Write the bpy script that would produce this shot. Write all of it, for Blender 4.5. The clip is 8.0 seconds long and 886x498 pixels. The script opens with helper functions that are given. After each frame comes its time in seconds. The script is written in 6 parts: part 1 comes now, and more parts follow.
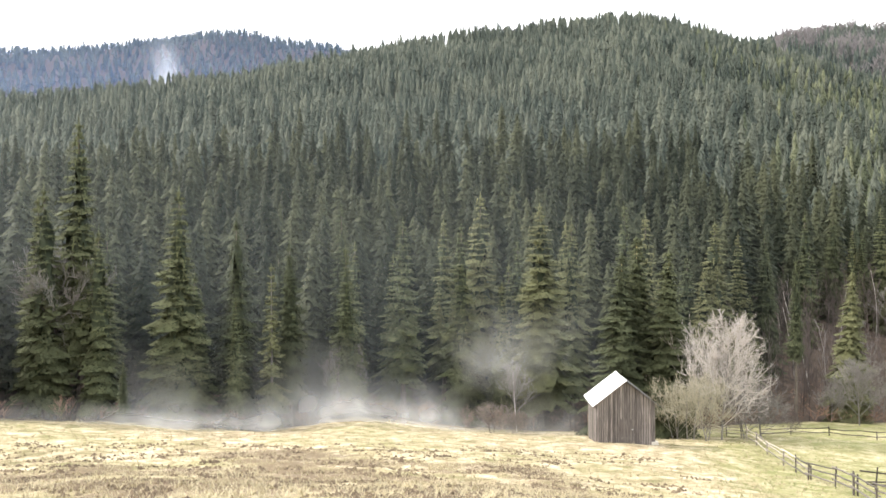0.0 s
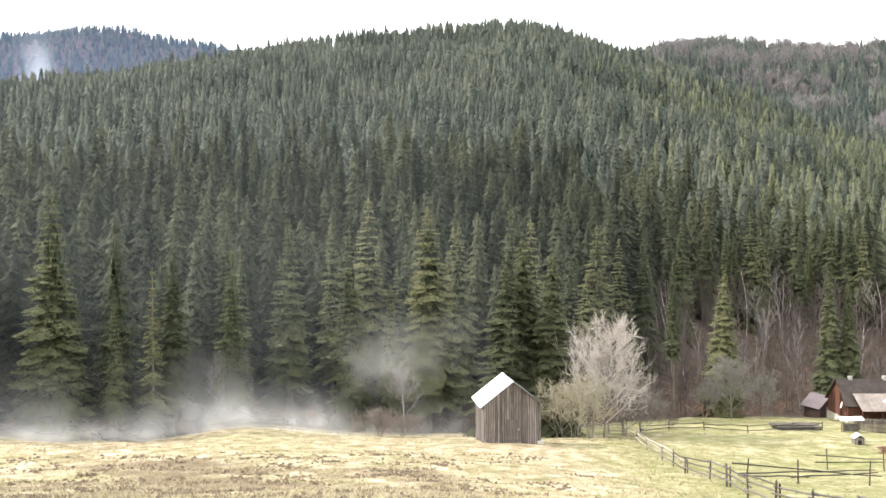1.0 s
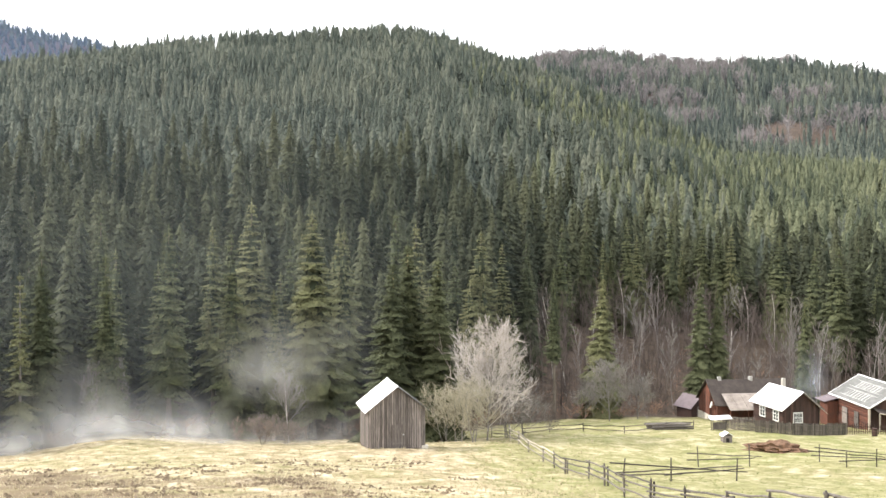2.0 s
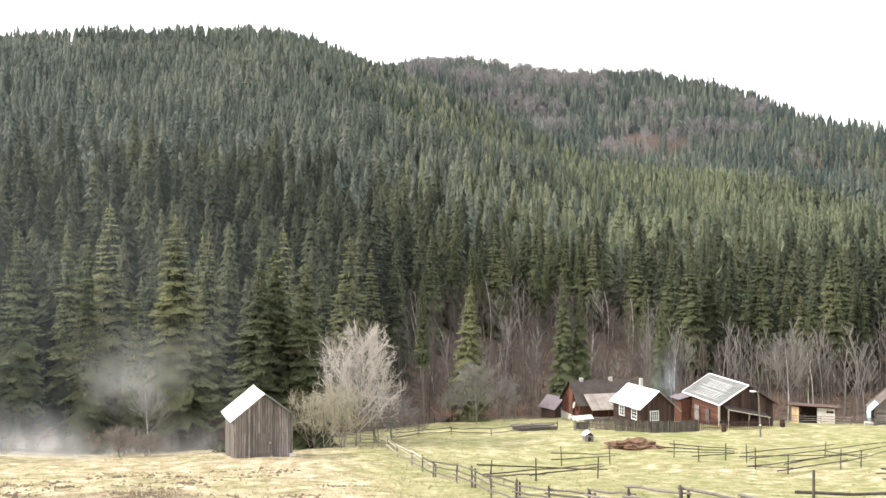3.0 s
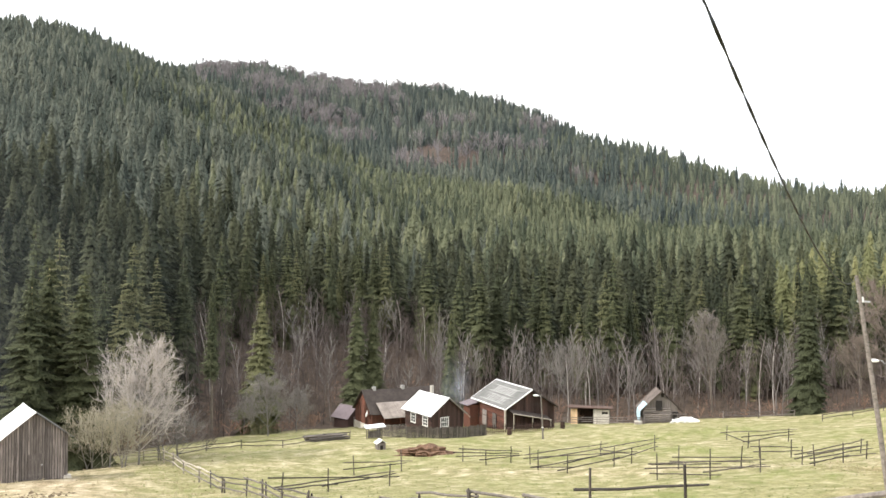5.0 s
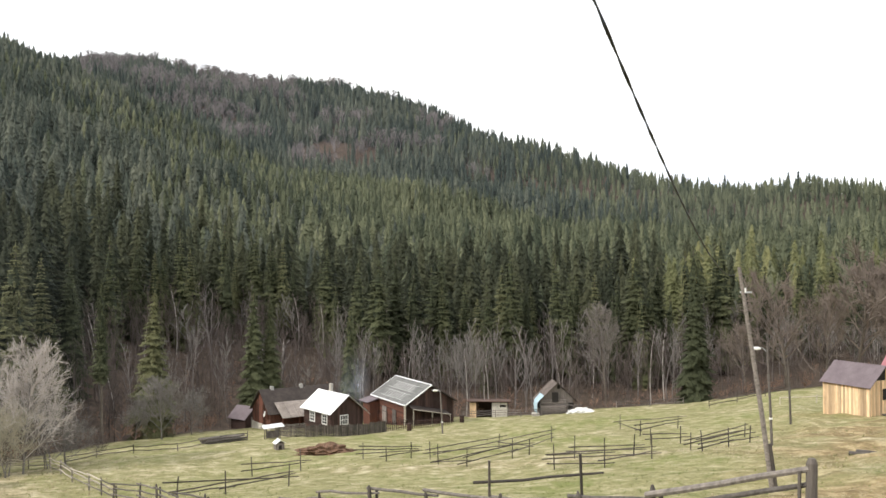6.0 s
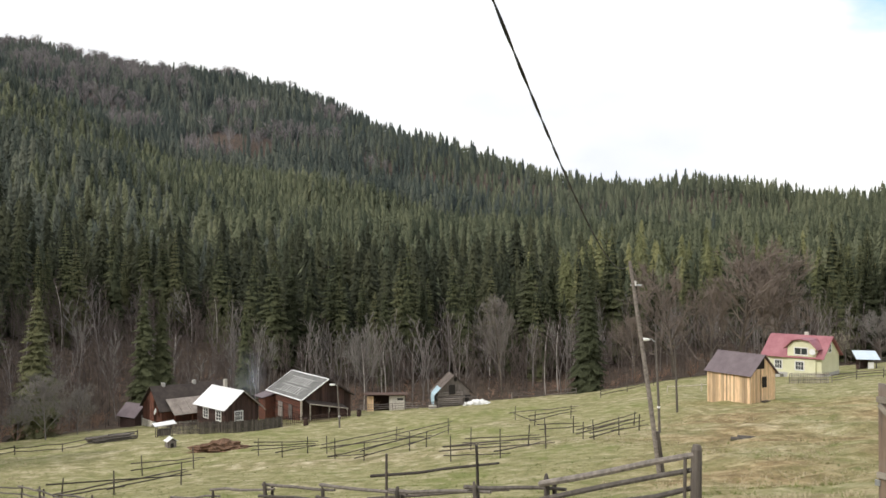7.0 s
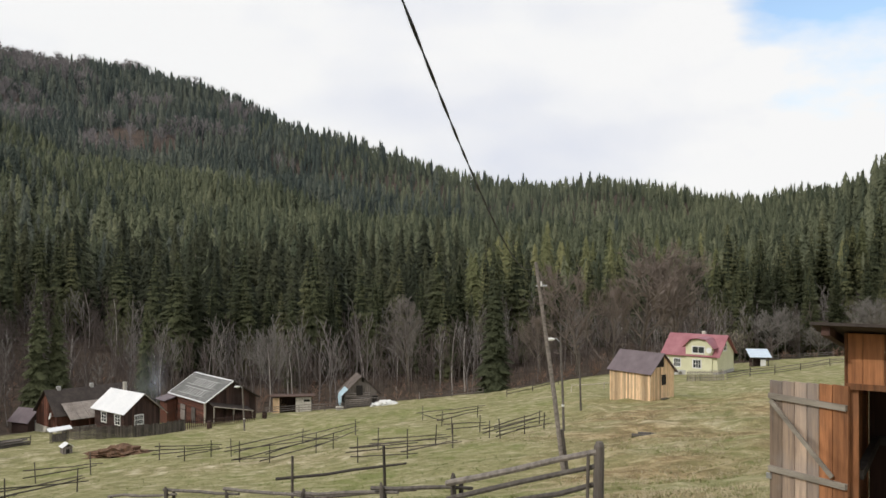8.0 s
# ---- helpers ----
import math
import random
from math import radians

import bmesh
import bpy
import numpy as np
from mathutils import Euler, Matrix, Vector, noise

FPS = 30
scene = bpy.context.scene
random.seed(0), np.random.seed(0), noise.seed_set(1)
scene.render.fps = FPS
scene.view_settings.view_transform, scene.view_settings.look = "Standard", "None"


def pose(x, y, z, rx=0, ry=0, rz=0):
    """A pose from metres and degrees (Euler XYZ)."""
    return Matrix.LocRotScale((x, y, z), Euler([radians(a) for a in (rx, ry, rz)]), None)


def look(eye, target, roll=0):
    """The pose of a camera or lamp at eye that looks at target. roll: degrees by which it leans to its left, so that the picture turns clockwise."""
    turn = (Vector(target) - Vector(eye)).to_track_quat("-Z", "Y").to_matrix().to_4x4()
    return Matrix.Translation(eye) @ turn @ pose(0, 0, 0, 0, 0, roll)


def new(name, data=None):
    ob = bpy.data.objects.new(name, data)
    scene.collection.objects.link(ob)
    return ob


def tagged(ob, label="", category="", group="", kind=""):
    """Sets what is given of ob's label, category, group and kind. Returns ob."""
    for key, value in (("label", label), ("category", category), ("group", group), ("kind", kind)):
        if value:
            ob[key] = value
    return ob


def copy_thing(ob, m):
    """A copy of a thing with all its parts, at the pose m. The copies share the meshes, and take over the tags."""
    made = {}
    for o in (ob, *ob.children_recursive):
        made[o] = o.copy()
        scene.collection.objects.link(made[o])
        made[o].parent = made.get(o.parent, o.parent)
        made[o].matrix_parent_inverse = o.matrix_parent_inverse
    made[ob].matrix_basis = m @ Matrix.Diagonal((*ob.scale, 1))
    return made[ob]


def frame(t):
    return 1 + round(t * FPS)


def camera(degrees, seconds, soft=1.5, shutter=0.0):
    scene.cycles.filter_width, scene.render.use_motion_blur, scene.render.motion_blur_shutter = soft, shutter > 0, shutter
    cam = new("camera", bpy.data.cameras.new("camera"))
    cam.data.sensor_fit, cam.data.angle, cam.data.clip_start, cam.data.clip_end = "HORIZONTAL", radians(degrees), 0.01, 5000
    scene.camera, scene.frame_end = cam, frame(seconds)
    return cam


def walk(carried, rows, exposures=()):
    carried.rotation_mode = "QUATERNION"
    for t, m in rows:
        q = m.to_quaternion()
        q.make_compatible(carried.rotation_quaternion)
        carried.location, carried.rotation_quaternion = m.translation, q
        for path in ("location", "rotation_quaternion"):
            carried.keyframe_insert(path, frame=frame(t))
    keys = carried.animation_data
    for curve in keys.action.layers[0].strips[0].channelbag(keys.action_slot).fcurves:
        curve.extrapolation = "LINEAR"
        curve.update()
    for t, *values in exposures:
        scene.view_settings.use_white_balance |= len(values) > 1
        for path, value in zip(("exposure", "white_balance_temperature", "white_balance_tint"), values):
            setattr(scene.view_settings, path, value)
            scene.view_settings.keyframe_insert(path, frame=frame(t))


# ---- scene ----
# ---- camera and its walk: it stands on the slope and turns to the right ----
cam = camera(51.9, 8.0, soft=1.55)
EYE = (0.0, 0.0, 1.6)
PATH = [
    (0.0, 0.0, -0.58, 0.24), (0.5, -3.74, -0.52, 0.11), (1.0, -7.03, -0.40, 0.35), (2.3, -16.87, -0.02, -0.01),
    (2.5, -18.73, 0.03, 0.02), (3.0, -22.46, 0.21, -0.02), (3.5, -25.65, 0.41, -0.19), (4.0, -28.97, 0.61, -0.22),
    (4.5, -32.24, 0.76, -0.58), (4.7, -33.51, 0.77, -0.51), (5.8, -40.43, 0.82, 0.15), (6.0, -41.77, 0.62, 0.30),
    (6.5, -44.89, 0.33, 0.28), (7.0, -48.20, 0.18, 0.20), (7.5, -51.09, 0.16, 0.10), (8.0, -53.97, 0.20, -0.08)]
walk(cam, [(t, pose(*EYE, 90 + tilt, lean, turn)) for t, turn, tilt, lean in PATH],
     exposures=[(0.0, 0.70), (1.0, 0.68), (2.5, 0.60), (4.5, 0.48), (6.0, -0.16), (7.0, -0.55), (7.5, -0.78), (8.0, -0.86)])

# ---- sky and sun ----
SUN_AZ, SUN_EL = -74.0, 36.0
world = bpy.data.worlds.new("sky")
scene.world = world
world.use_nodes = True


def link_nodes(tree, kind, inputs=None, **props):
    """A node of that kind; inputs maps a socket's name or number to a value or to another node's output."""
    node = tree.nodes.new(kind)
    for key, value in props.items():
        setattr(node, key, value)
    for key, value in (inputs or {}).items():
        socket = node.inputs[key]
        if isinstance(value, bpy.types.NodeSocket):
            tree.links.new(value, socket)
        else:
            socket.default_value = value
    return node


def ramp(tree, fac, stops):
    node = link_nodes(tree, "ShaderNodeValToRGB", {0: fac})
    el = node.color_ramp.elements
    while len(el) < len(stops):
        el.new(0.5)
    for e, (at, col) in zip(el, stops):
        e.position, e.color = at, (*col, 1) if len(col) == 3 else col
    return node.outputs[0]


wt = world.node_tree
wt.nodes.clear()
nishita = link_nodes(wt, "ShaderNodeTexSky", sky_type="NISHITA", sun_disc=False, sun_elevation=radians(SUN_EL),
                     sun_rotation=radians(SUN_AZ), air_density=1.0, dust_density=1.5)
direction = link_nodes(wt, "ShaderNodeTexCoord").outputs["Generated"]
stretch = link_nodes(wt, "ShaderNodeMapping", {0: direction, "Scale": (1.0, 1.0, 2.4), "Location": (0.35, 0.1, 0.0)}).outputs[0]
puffs = link_nodes(wt, "ShaderNodeTexNoise", {"Vector": stretch, "Scale": 2.3, "Detail": 7.0, "Roughness": 0.55}).outputs[0]
# cloud is thick towards the sun's side and breaks up away from it
side = link_nodes(wt, "ShaderNodeVectorMath", {0: direction, 1: (math.sin(radians(96)), math.cos(radians(96)), 0.35)},
                  operation="DOT_PRODUCT").outputs["Value"]
thin = link_nodes(wt, "ShaderNodeMapRange", {0: side, 1: 0.89, 2: 1.02, 3: 0.0, 4: 0.46}).outputs[0]
cover = link_nodes(wt, "ShaderNodeMath", {0: puffs, 1: thin}, operation="SUBTRACT").outputs[0]
cover = ramp(wt, cover, [(0.09, (0, 0, 0)), (0.22, (1, 1, 1))])
grey = ramp(wt, puffs, [(0.30, (0.80, 0.83, 0.92)), (0.50, (1.0, 1.0, 1.0))])
sky_light = link_nodes(wt, "ShaderNodeVectorMath", {0: nishita.outputs[0], "Scale": 0.34}, operation="SCALE").outputs[0]
cloud_light = link_nodes(wt, "ShaderNodeVectorMath", {0: grey, "Scale": 1.7}, operation="SCALE").outputs[0]
both = link_nodes(wt, "ShaderNodeMix", {0: cover, 6: sky_light, 7: cloud_light}, data_type="RGBA").outputs[2]
back = link_nodes(wt, "ShaderNodeBackground", {0: both, 1: 1.0})
link_nodes(wt, "ShaderNodeOutputWorld", {0: back.outputs[0]})

sun = new("sun", bpy.data.lights.new("sun", "SUN"))
sun.data.energy, sun.data.angle, sun.data.color = 3.5, radians(0.6), (1.0, 0.95, 0.88)
SUN_WAY = Vector((math.sin(radians(SUN_AZ)) * math.cos(radians(SUN_EL)),
                  math.cos(radians(SUN_AZ)) * math.cos(radians(SUN_EL)), math.sin(radians(SUN_EL))))
sun.matrix_world = look(SUN_WAY * 300, (0, 0, 0))

# ---- lie of the land: height over the plan, by bearing (degrees from +y towards +x) and range ----
BEAR = (-180, -110, -60, -26, -8, 1, 12, 22, 29, 44, 56, 63, 76, 110, 180)
EDGE_R = (200, 140, 80, 76, 84, 86, 90, 108, 118, 122, 132, 150, 185, 200, 200)       # where the meadow ends
BEAR_E = (-180, -110, -60, -26, -20, -14.5, -9.8, -8.0, -5.4, -2.5, 1.6, 12, 22, 29, 44, 56, 63, 76, 110, 180)
EDGE_A = (8, 2, -8, -9.9, -10.4, -11.5, -11.85, -11.25, -10.95, -11.2, -11.7, -12.0, -10.5, -10.2, -9.8, -8.8, -7.5, -6.0, -2, 8)  # its angle from the eye
Z15 = (2.2, 0.5, -2.6, -3.1, -3.2, -3.2, -3.2, -3.2, -3.2, -3.2, -3.1, -2.9, -2.6, -0.6, 2.2)
Z40 = (6, 1, -5.6, -8.0, -8.6, -8.8, -9.2, -9.4, -9.5, -9.3, -8.9, -8.3, -7.2, -2, 6)
Z65 = (10, 2, -7.5, -10.8, -12.4, -12.8, -13.1, -14.0, -14.2, -13.6, -12.2, -11.1, -9.7, -3, 10)
BEAR2 = (-180, -60, -26, -20, -13, -6.5, -1, 4, 8.7, 12.2, 14.5, 18.6, 23.6, 29.5, 35.8, 41.2, 50, 60, 72, 90, 180)
RIDGE_R = (500, 560, 600, 620, 640, 660, 680, 690, 700, 700, 690, 670, 640, 590, 540, 500, 430, 380, 360, 360, 400)
RIDGE_A = (6, 6, 7.7, 8.85, 10.2, 11.6, 12.3, 13.15, 13.6, 13.6, 13.0, 11.3, 9.2, 6.3, 4.5, 3.2, 1.7, 0.7, 0.8, 10, 6)
BEAR3 = (-180, -60, 0, 12, 18.6, 22.9, 26.4, 29.8, 34.5, 38, 41.2, 45, 50, 54.7, 60, 66.8, 72, 75, 90, 180)
BACK_R = (800, 900, 950, 1000, 1000, 1000, 980, 960, 940, 900, 860, 820, 780, 740, 700, 680, 660, 640, 640, 700)
BACK_A = (5, 5, 7, 9.5, 11.3, 11.7, 11.5, 11.1, 11.1, 10.2, 9.2, 7.8, 6.0, 4.55, 3.95, 3.5, 3.25, 3.2, 4, 5)
BEAR4 = (-180, -60, -26, -21.4, -18.2, -16.3, -13.7, -10.6, -6.5, 5, 60, 180)
FAR_A = (4, 9, 10.6, 11.0, 11.5, 12.2, 12.55, 12.35, 11.8, 8, 2, 4)
EYE_Z = 1.6


def lump(x, y, size, seed=0.0):
    """Smooth wandering values between about -1 and 1."""
    u, v = x / size + seed * 1.7, y / size - seed * 2.3
    return (np.sin(u * 1.9 + 1.3 * np.sin(v * 1.1 + seed)) + np.sin(v * 2.3 + 1.7 * np.sin(u * 0.8 - seed))
            + 0.6 * np.sin((u + v) * 3.7 + 2.0 * np.sin(u * 2.1))) / 2.6


def plain_height(az, r):
    tan = lambda a: np.tan(np.radians(a))
    er = np.interp(az, BEAR, EDGE_R)
    ez = EYE_Z + er * tan(np.interp(az, BEAR_E, EDGE_A))
    rr, ra = np.interp(az, BEAR2, RIDGE_R), np.interp(az, BEAR2, RIDGE_A)
    rz = EYE_Z + rr * tan(ra) - 7.5
    br, ba = np.interp(az, BEAR3, BACK_R), np.interp(az, BEAR3, BACK_A)
    bz = EYE_Z + br * tan(ba) + 0.5
    fz = EYE_Z + 2300 * tan(np.interp(az, BEAR4, FAR_A)) + 24
    foot_r, foot_z = er + 16, ez - 3.2
    stops = [(0 * er, 0 * er), (15 + 0 * er, np.interp(az, BEAR, Z15)), (40 + 0 * er, np.interp(az, BEAR, Z40)),
             (65 + 0 * er, np.interp(az, BEAR, Z65)), (er, ez), (foot_r, foot_z)]
    for k in (0.2, 0.4, 0.6, 0.8, 1.0):
        stops.append((foot_r + (rr - foot_r) * k, foot_z + (rz - foot_z) * k ** 1.15))
    dip = np.minimum(rz, bz) - 22
    stops += [(rr + (br - rr) * 0.35, np.where(bz > rz + 25, rz + 0.22 * (bz - rz) - 6, dip)), (br, bz), (br + 350, bz - 80),
              (2300 + 0 * er, fz), (2900 + 0 * er, fz - 150), (4700 + 0 * er, fz - 250)]
    z = 0 * er
    for (r0, z0), (r1, z1) in zip(stops, stops[1:]):
        s = (r - r0) / np.maximum(r1 - r0, 1e-6)
        z = np.where((s >= 0) & (s < 1), z0 + (z1 - z0) * s, z)
    return np.where(r >= stops[-1][0], stops[-1][1], z)


def height(x, y):
    """The ground's height at places of the plan (numbers or arrays)."""
    x, y = np.asarray(x, float), np.asarray(y, float)
    r, az = np.hypot(x, y), np.degrees(np.arctan2(x, y))
    w = 0.5 + 0.07 * r
    z = sum(plain_height(az + da, np.maximum(r + k * w, 0)) for k in (-1, -0.5, 0, 0.5, 1) for da in (-1.6, 0, 1.6)) / 15
    rough = np.clip((r - 6) / 30, 0, 1)
    z = z + rough * (0.22 * lump(x, y, 9, 1) + 0.10 * lump(x, y, 3.1, 2))
    return z + np.clip((r - 190) / 200, 0, 1) * 7 * lump(x, y, 70, 3)


def spot(az, r, up=0.0):
    """The place on the ground at a bearing and range."""
    x, y = r * math.sin(radians(az)), r * math.cos(radians(az))
    return Vector((x, y, float(height(x, y)) + up))

# ---- materials ----
def material(name, rough=0.9, metal=0.0, spec=0.3):
    m = bpy.data.materials.new(name)
    m.use_nodes = True
    t = m.node_tree
    b = t.nodes["Principled BSDF"]
    b.inputs["Roughness"].default_value, b.inputs["Metallic"].default_value = rough, metal
    b.inputs["Specular IOR Level"].default_value = spec
    return m, t, b


def coords(t, scale=(1, 1, 1), world_space=False):
    if world_space:
        v = link_nodes(t, "ShaderNodeNewGeometry").outputs["Position"]
    else:
        v = link_nodes(t, "ShaderNodeTexCoord").outputs["Object"]
    return link_nodes(t, "ShaderNodeMapping", {0: v, "Scale": scale}).outputs[0]


def noise_tex(t, vec, scale, detail=4.0, rough=0.6):
    return link_nodes(t, "ShaderNodeTexNoise", {"Vector": vec, "Scale": scale, "Detail": detail, "Roughness": rough}).outputs[0]


def blend(t, fac, a, b, mode="MIX"):
    return link_nodes(t, "ShaderNodeMix", {0: fac, 6: a if isinstance(a, bpy.types.NodeSocket) else (*a, 1),
                                           7: b if isinstance(b, bpy.types.NodeSocket) else (*b, 1)},
                      data_type="RGBA", blend_type=mode).outputs[2]


def bump(t, b, fac, strength=0.4, distance=0.02):
    n = link_nodes(t, "ShaderNodeBump", {"Height": fac, "Strength": strength, "Distance": distance})
    t.links.new(n.outputs[0], b.inputs["Normal"])


def wood(name, dark, light, streak=(14, 14, 0.8), grime=(0.12, 0.11, 0.10), amount=0.4, axis=2):
    """Boards: grain along one axis, each board of its own tone, grey weathering in blotches."""
    m, t, b = material(name, 0.85)
    s = [streak[0]] * 3
    s[axis] = streak[2]
    v = coords(t, s)
    own = link_nodes(t, "ShaderNodeObjectInfo").outputs["Random"]
    shift = link_nodes(t, "ShaderNodeVectorMath", {0: v, 1: own}, operation="ADD").outputs[0]
    grain = noise_tex(t, shift, 1.0, 6, 0.7)
    blot = noise_tex(t, coords(t, (1, 1, 1)), 1.3, 4, 0.6)
    c = ramp(t, grain, [(0.3, dark), (0.7, light)])
    tone = link_nodes(t, "ShaderNodeMapRange", {0: own, 3: 0.48, 4: 1.45}).outputs[0]
    tint = link_nodes(t, "ShaderNodeCombineColor", {0: tone, 1: tone, 2: tone}).outputs[0]
    c = blend(t, 1.0, c, tint, "MULTIPLY")
    f = link_nodes(t, "ShaderNodeMapRange", {0: blot, 1: 0.45, 2: 0.7, 3: 0.0, 4: amount}).outputs[0]
    c = blend(t, f, c, grime)
    t.links.new(c, b.inputs["Base Color"])
    bump(t, b, grain, 0.5, 0.01)
    return m


def mottled(name, a, b_col, scale=2.0, rough=0.9, metal=0.0, relief=0.3, fine=20.0, third=None):
    m, t, b = material(name, rough, metal)
    v = coords(t)
    big, small = noise_tex(t, v, scale, 5, 0.65), noise_tex(t, v, fine, 3, 0.6)
    c = ramp(t, big, [(0.35, a), (0.65, b_col)])
    if third:
        c = blend(t, ramp(t, small, [(0.5, (0, 0, 0)), (0.72, (1, 1, 1))]), c, third)
    else:
        c = blend(t, 0.35, c, ramp(t, small, [(0.3, tuple(0.55 * k for k in a)), (0.7, b_col)]))
    t.links.new(c, b.inputs["Base Color"])
    bump(t, b, small, relief, 0.02)
    return m


def foliage(name, dark, mid, light, gap=5.0, single=False, open_share=0.42):
    """Needles: tone changes from tree to tree and from spray to spray; gap: openings between sprays to a metre."""
    m, t, b = material(name, 0.8, 0, 0.12)
    v = coords(t, world_space=True)
    if single:
        tree = link_nodes(t, "ShaderNodeObjectInfo").outputs["Random"]
    else:
        tree = link_nodes(t, "ShaderNodeAttribute", attribute_name="tone").outputs["Fac"]
    stand, spray = noise_tex(t, v, 0.012, 3, 0.5), noise_tex(t, v, 1.6, 3, 0.7)
    tree = link_nodes(t, "ShaderNodeMath", {0: tree, 1: 0.62}, operation="MULTIPLY").outputs[0]
    spray = link_nodes(t, "ShaderNodeMath", {0: spray, 1: 0.5}, operation="MULTIPLY").outputs[0]
    mixed = link_nodes(t, "ShaderNodeMath", {0: tree, 1: spray}, operation="ADD").outputs[0]
    mixed = link_nodes(t, "ShaderNodeMath", {0: mixed, 1: stand}, operation="ADD").outputs[0]
    mixed = link_nodes(t, "ShaderNodeMath", {0: mixed, 1: 2.12}, operation="DIVIDE").outputs[0]
    c = ramp(t, mixed, [(0.33, dark), (0.5, mid), (0.67, light)])
    fine = noise_tex(t, v, gap * 1.3, 3, 0.7)
    c = blend(t, 1.0, c, ramp(t, fine, [(0.3, (0.65, 0.65, 0.65)), (0.7, (1.35, 1.35, 1.35))]), "MULTIPLY")
    t.links.new(c, b.inputs["Base Color"])
    # ragged needles: open gaps between the sprays
    holes = noise_tex(t, coords(t, (1, 1, 0.6), True), gap, 3, 0.7)
    whole = ramp(t, holes, [(open_share, (0, 0, 0)), (open_share + 0.03, (1, 1, 1))])
    through_light = link_nodes(t, "ShaderNodeBsdfTranslucent", {0: c})
    body = link_nodes(t, "ShaderNodeMixShader", {0: 0.22, 1: b.outputs[0], 2: through_light.outputs[0]})
    clear = link_nodes(t, "ShaderNodeBsdfTransparent")
    both = link_nodes(t, "ShaderNodeMixShader", {0: whole, 1: clear.outputs[0], 2: body.outputs[0]})
    t.links.new(both.outputs[0], t.nodes["Material Output"].inputs["Surface"])
    return m


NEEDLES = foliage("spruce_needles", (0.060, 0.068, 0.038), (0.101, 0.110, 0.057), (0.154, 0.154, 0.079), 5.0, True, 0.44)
# olive needles, with extra sunlit brightness put into the colour
NEEDLES_OLIVE_LIT = foliage("spruce_needles_olive_lit", (0.256, 0.237, 0.121), (0.364, 0.325, 0.169), (0.473, 0.413, 0.217), 5.0, True, 0.45)
# far needles: greyer and bluer than near ones, distance haze in the colour
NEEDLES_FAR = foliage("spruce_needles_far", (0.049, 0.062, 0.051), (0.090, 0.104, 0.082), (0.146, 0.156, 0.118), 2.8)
# slope needles: the lit hillside's brighter tone is in the colour
NEEDLES_SLOPE = foliage("spruce_needles_slope", (0.061, 0.074, 0.049), (0.116, 0.130, 0.080), (0.180, 0.189, 0.114), 3.0)
# back hill: the bluish tone of distance is painted into the needles
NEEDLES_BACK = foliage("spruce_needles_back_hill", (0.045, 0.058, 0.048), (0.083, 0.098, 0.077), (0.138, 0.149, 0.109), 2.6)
# one wood in two tones: forest shade painted here, sunlight in the next
NEEDLES_SHADED = foliage("spruce_needles_shaded", (0.026, 0.032, 0.021), (0.049, 0.055, 0.034), (0.081, 0.086, 0.050), 3.6)
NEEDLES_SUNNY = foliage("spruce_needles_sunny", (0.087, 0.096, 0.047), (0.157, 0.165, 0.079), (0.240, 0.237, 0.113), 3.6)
BARK = mottled("bark", (0.10, 0.08, 0.065), (0.21, 0.18, 0.15), 3.0, 0.95, 0, 0.6, 25)
# near-black green that paints the shade deep inside the crowns
CROWN_SHADE = mottled("crown_shade", (0.028, 0.036, 0.020), (0.056, 0.066, 0.036), 2.0, 0.97)
PALE_BARK = mottled("pale_bark", (0.34, 0.31, 0.28), (0.58, 0.54, 0.50), 2.0, 0.9, 0, 0.4, 18)
TWIGS = mottled("twigs", (0.066, 0.053, 0.047), (0.160, 0.130, 0.116), 0.6, 0.95, 0, 0.2, 9)
PALE_TWIGS = mottled("pale_twigs", (0.36, 0.32, 0.29), (0.62, 0.57, 0.53), 0.8, 0.9, 0, 0.2, 9)
YELLOW_TWIGS = mottled("catkin_twigs", (0.28, 0.255, 0.19), (0.50, 0.46, 0.35), 0.8, 0.9, 0, 0.2, 9)
GREY_TWIGS = mottled("grey_twigs", (0.14, 0.128, 0.118), (0.29, 0.27, 0.25), 0.8, 0.9, 0, 0.2, 9)
HILL_TWIGS = mottled("hill_twigs", (0.150, 0.133, 0.128), (0.285, 0.255, 0.245), 0.1, 0.95, 0, 0.2, 3)
BROWN_TWIGS = mottled("brown_twigs", (0.125, 0.100, 0.086), (0.270, 0.222, 0.190), 0.6, 0.95, 0, 0.2, 9)
STEM_BARK = mottled("pale_stems", (0.140, 0.124, 0.115), (0.265, 0.237, 0.222), 0.6, 0.95, 0, 0.2, 9)
GREY_BOARD = wood("weathered_boards", (0.052, 0.045, 0.042), (0.300, 0.262, 0.242), amount=0.35)
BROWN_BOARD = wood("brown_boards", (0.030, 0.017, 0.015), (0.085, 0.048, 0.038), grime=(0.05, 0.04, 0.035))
RED_BOARD = wood("red_brown_boards", (0.065, 0.025, 0.018), (0.165, 0.068, 0.045), grime=(0.06, 0.05, 0.045))
RED_LOG = wood("red_brown_logs", (0.065, 0.025, 0.018), (0.175, 0.072, 0.048), grime=(0.06, 0.05, 0.045), axis=1)
NEW_BOARD = wood("fresh_boards", (0.46, 0.30, 0.165), (0.80, 0.60, 0.39), grime=(0.40, 0.30, 0.21), amount=0.25)
SHED_BOARD = wood("stained_boards", (0.13, 0.054, 0.025), (0.38, 0.165, 0.072), streak=(18, 18, 1.2), grime=(0.10, 0.07, 0.05), amount=0.5)
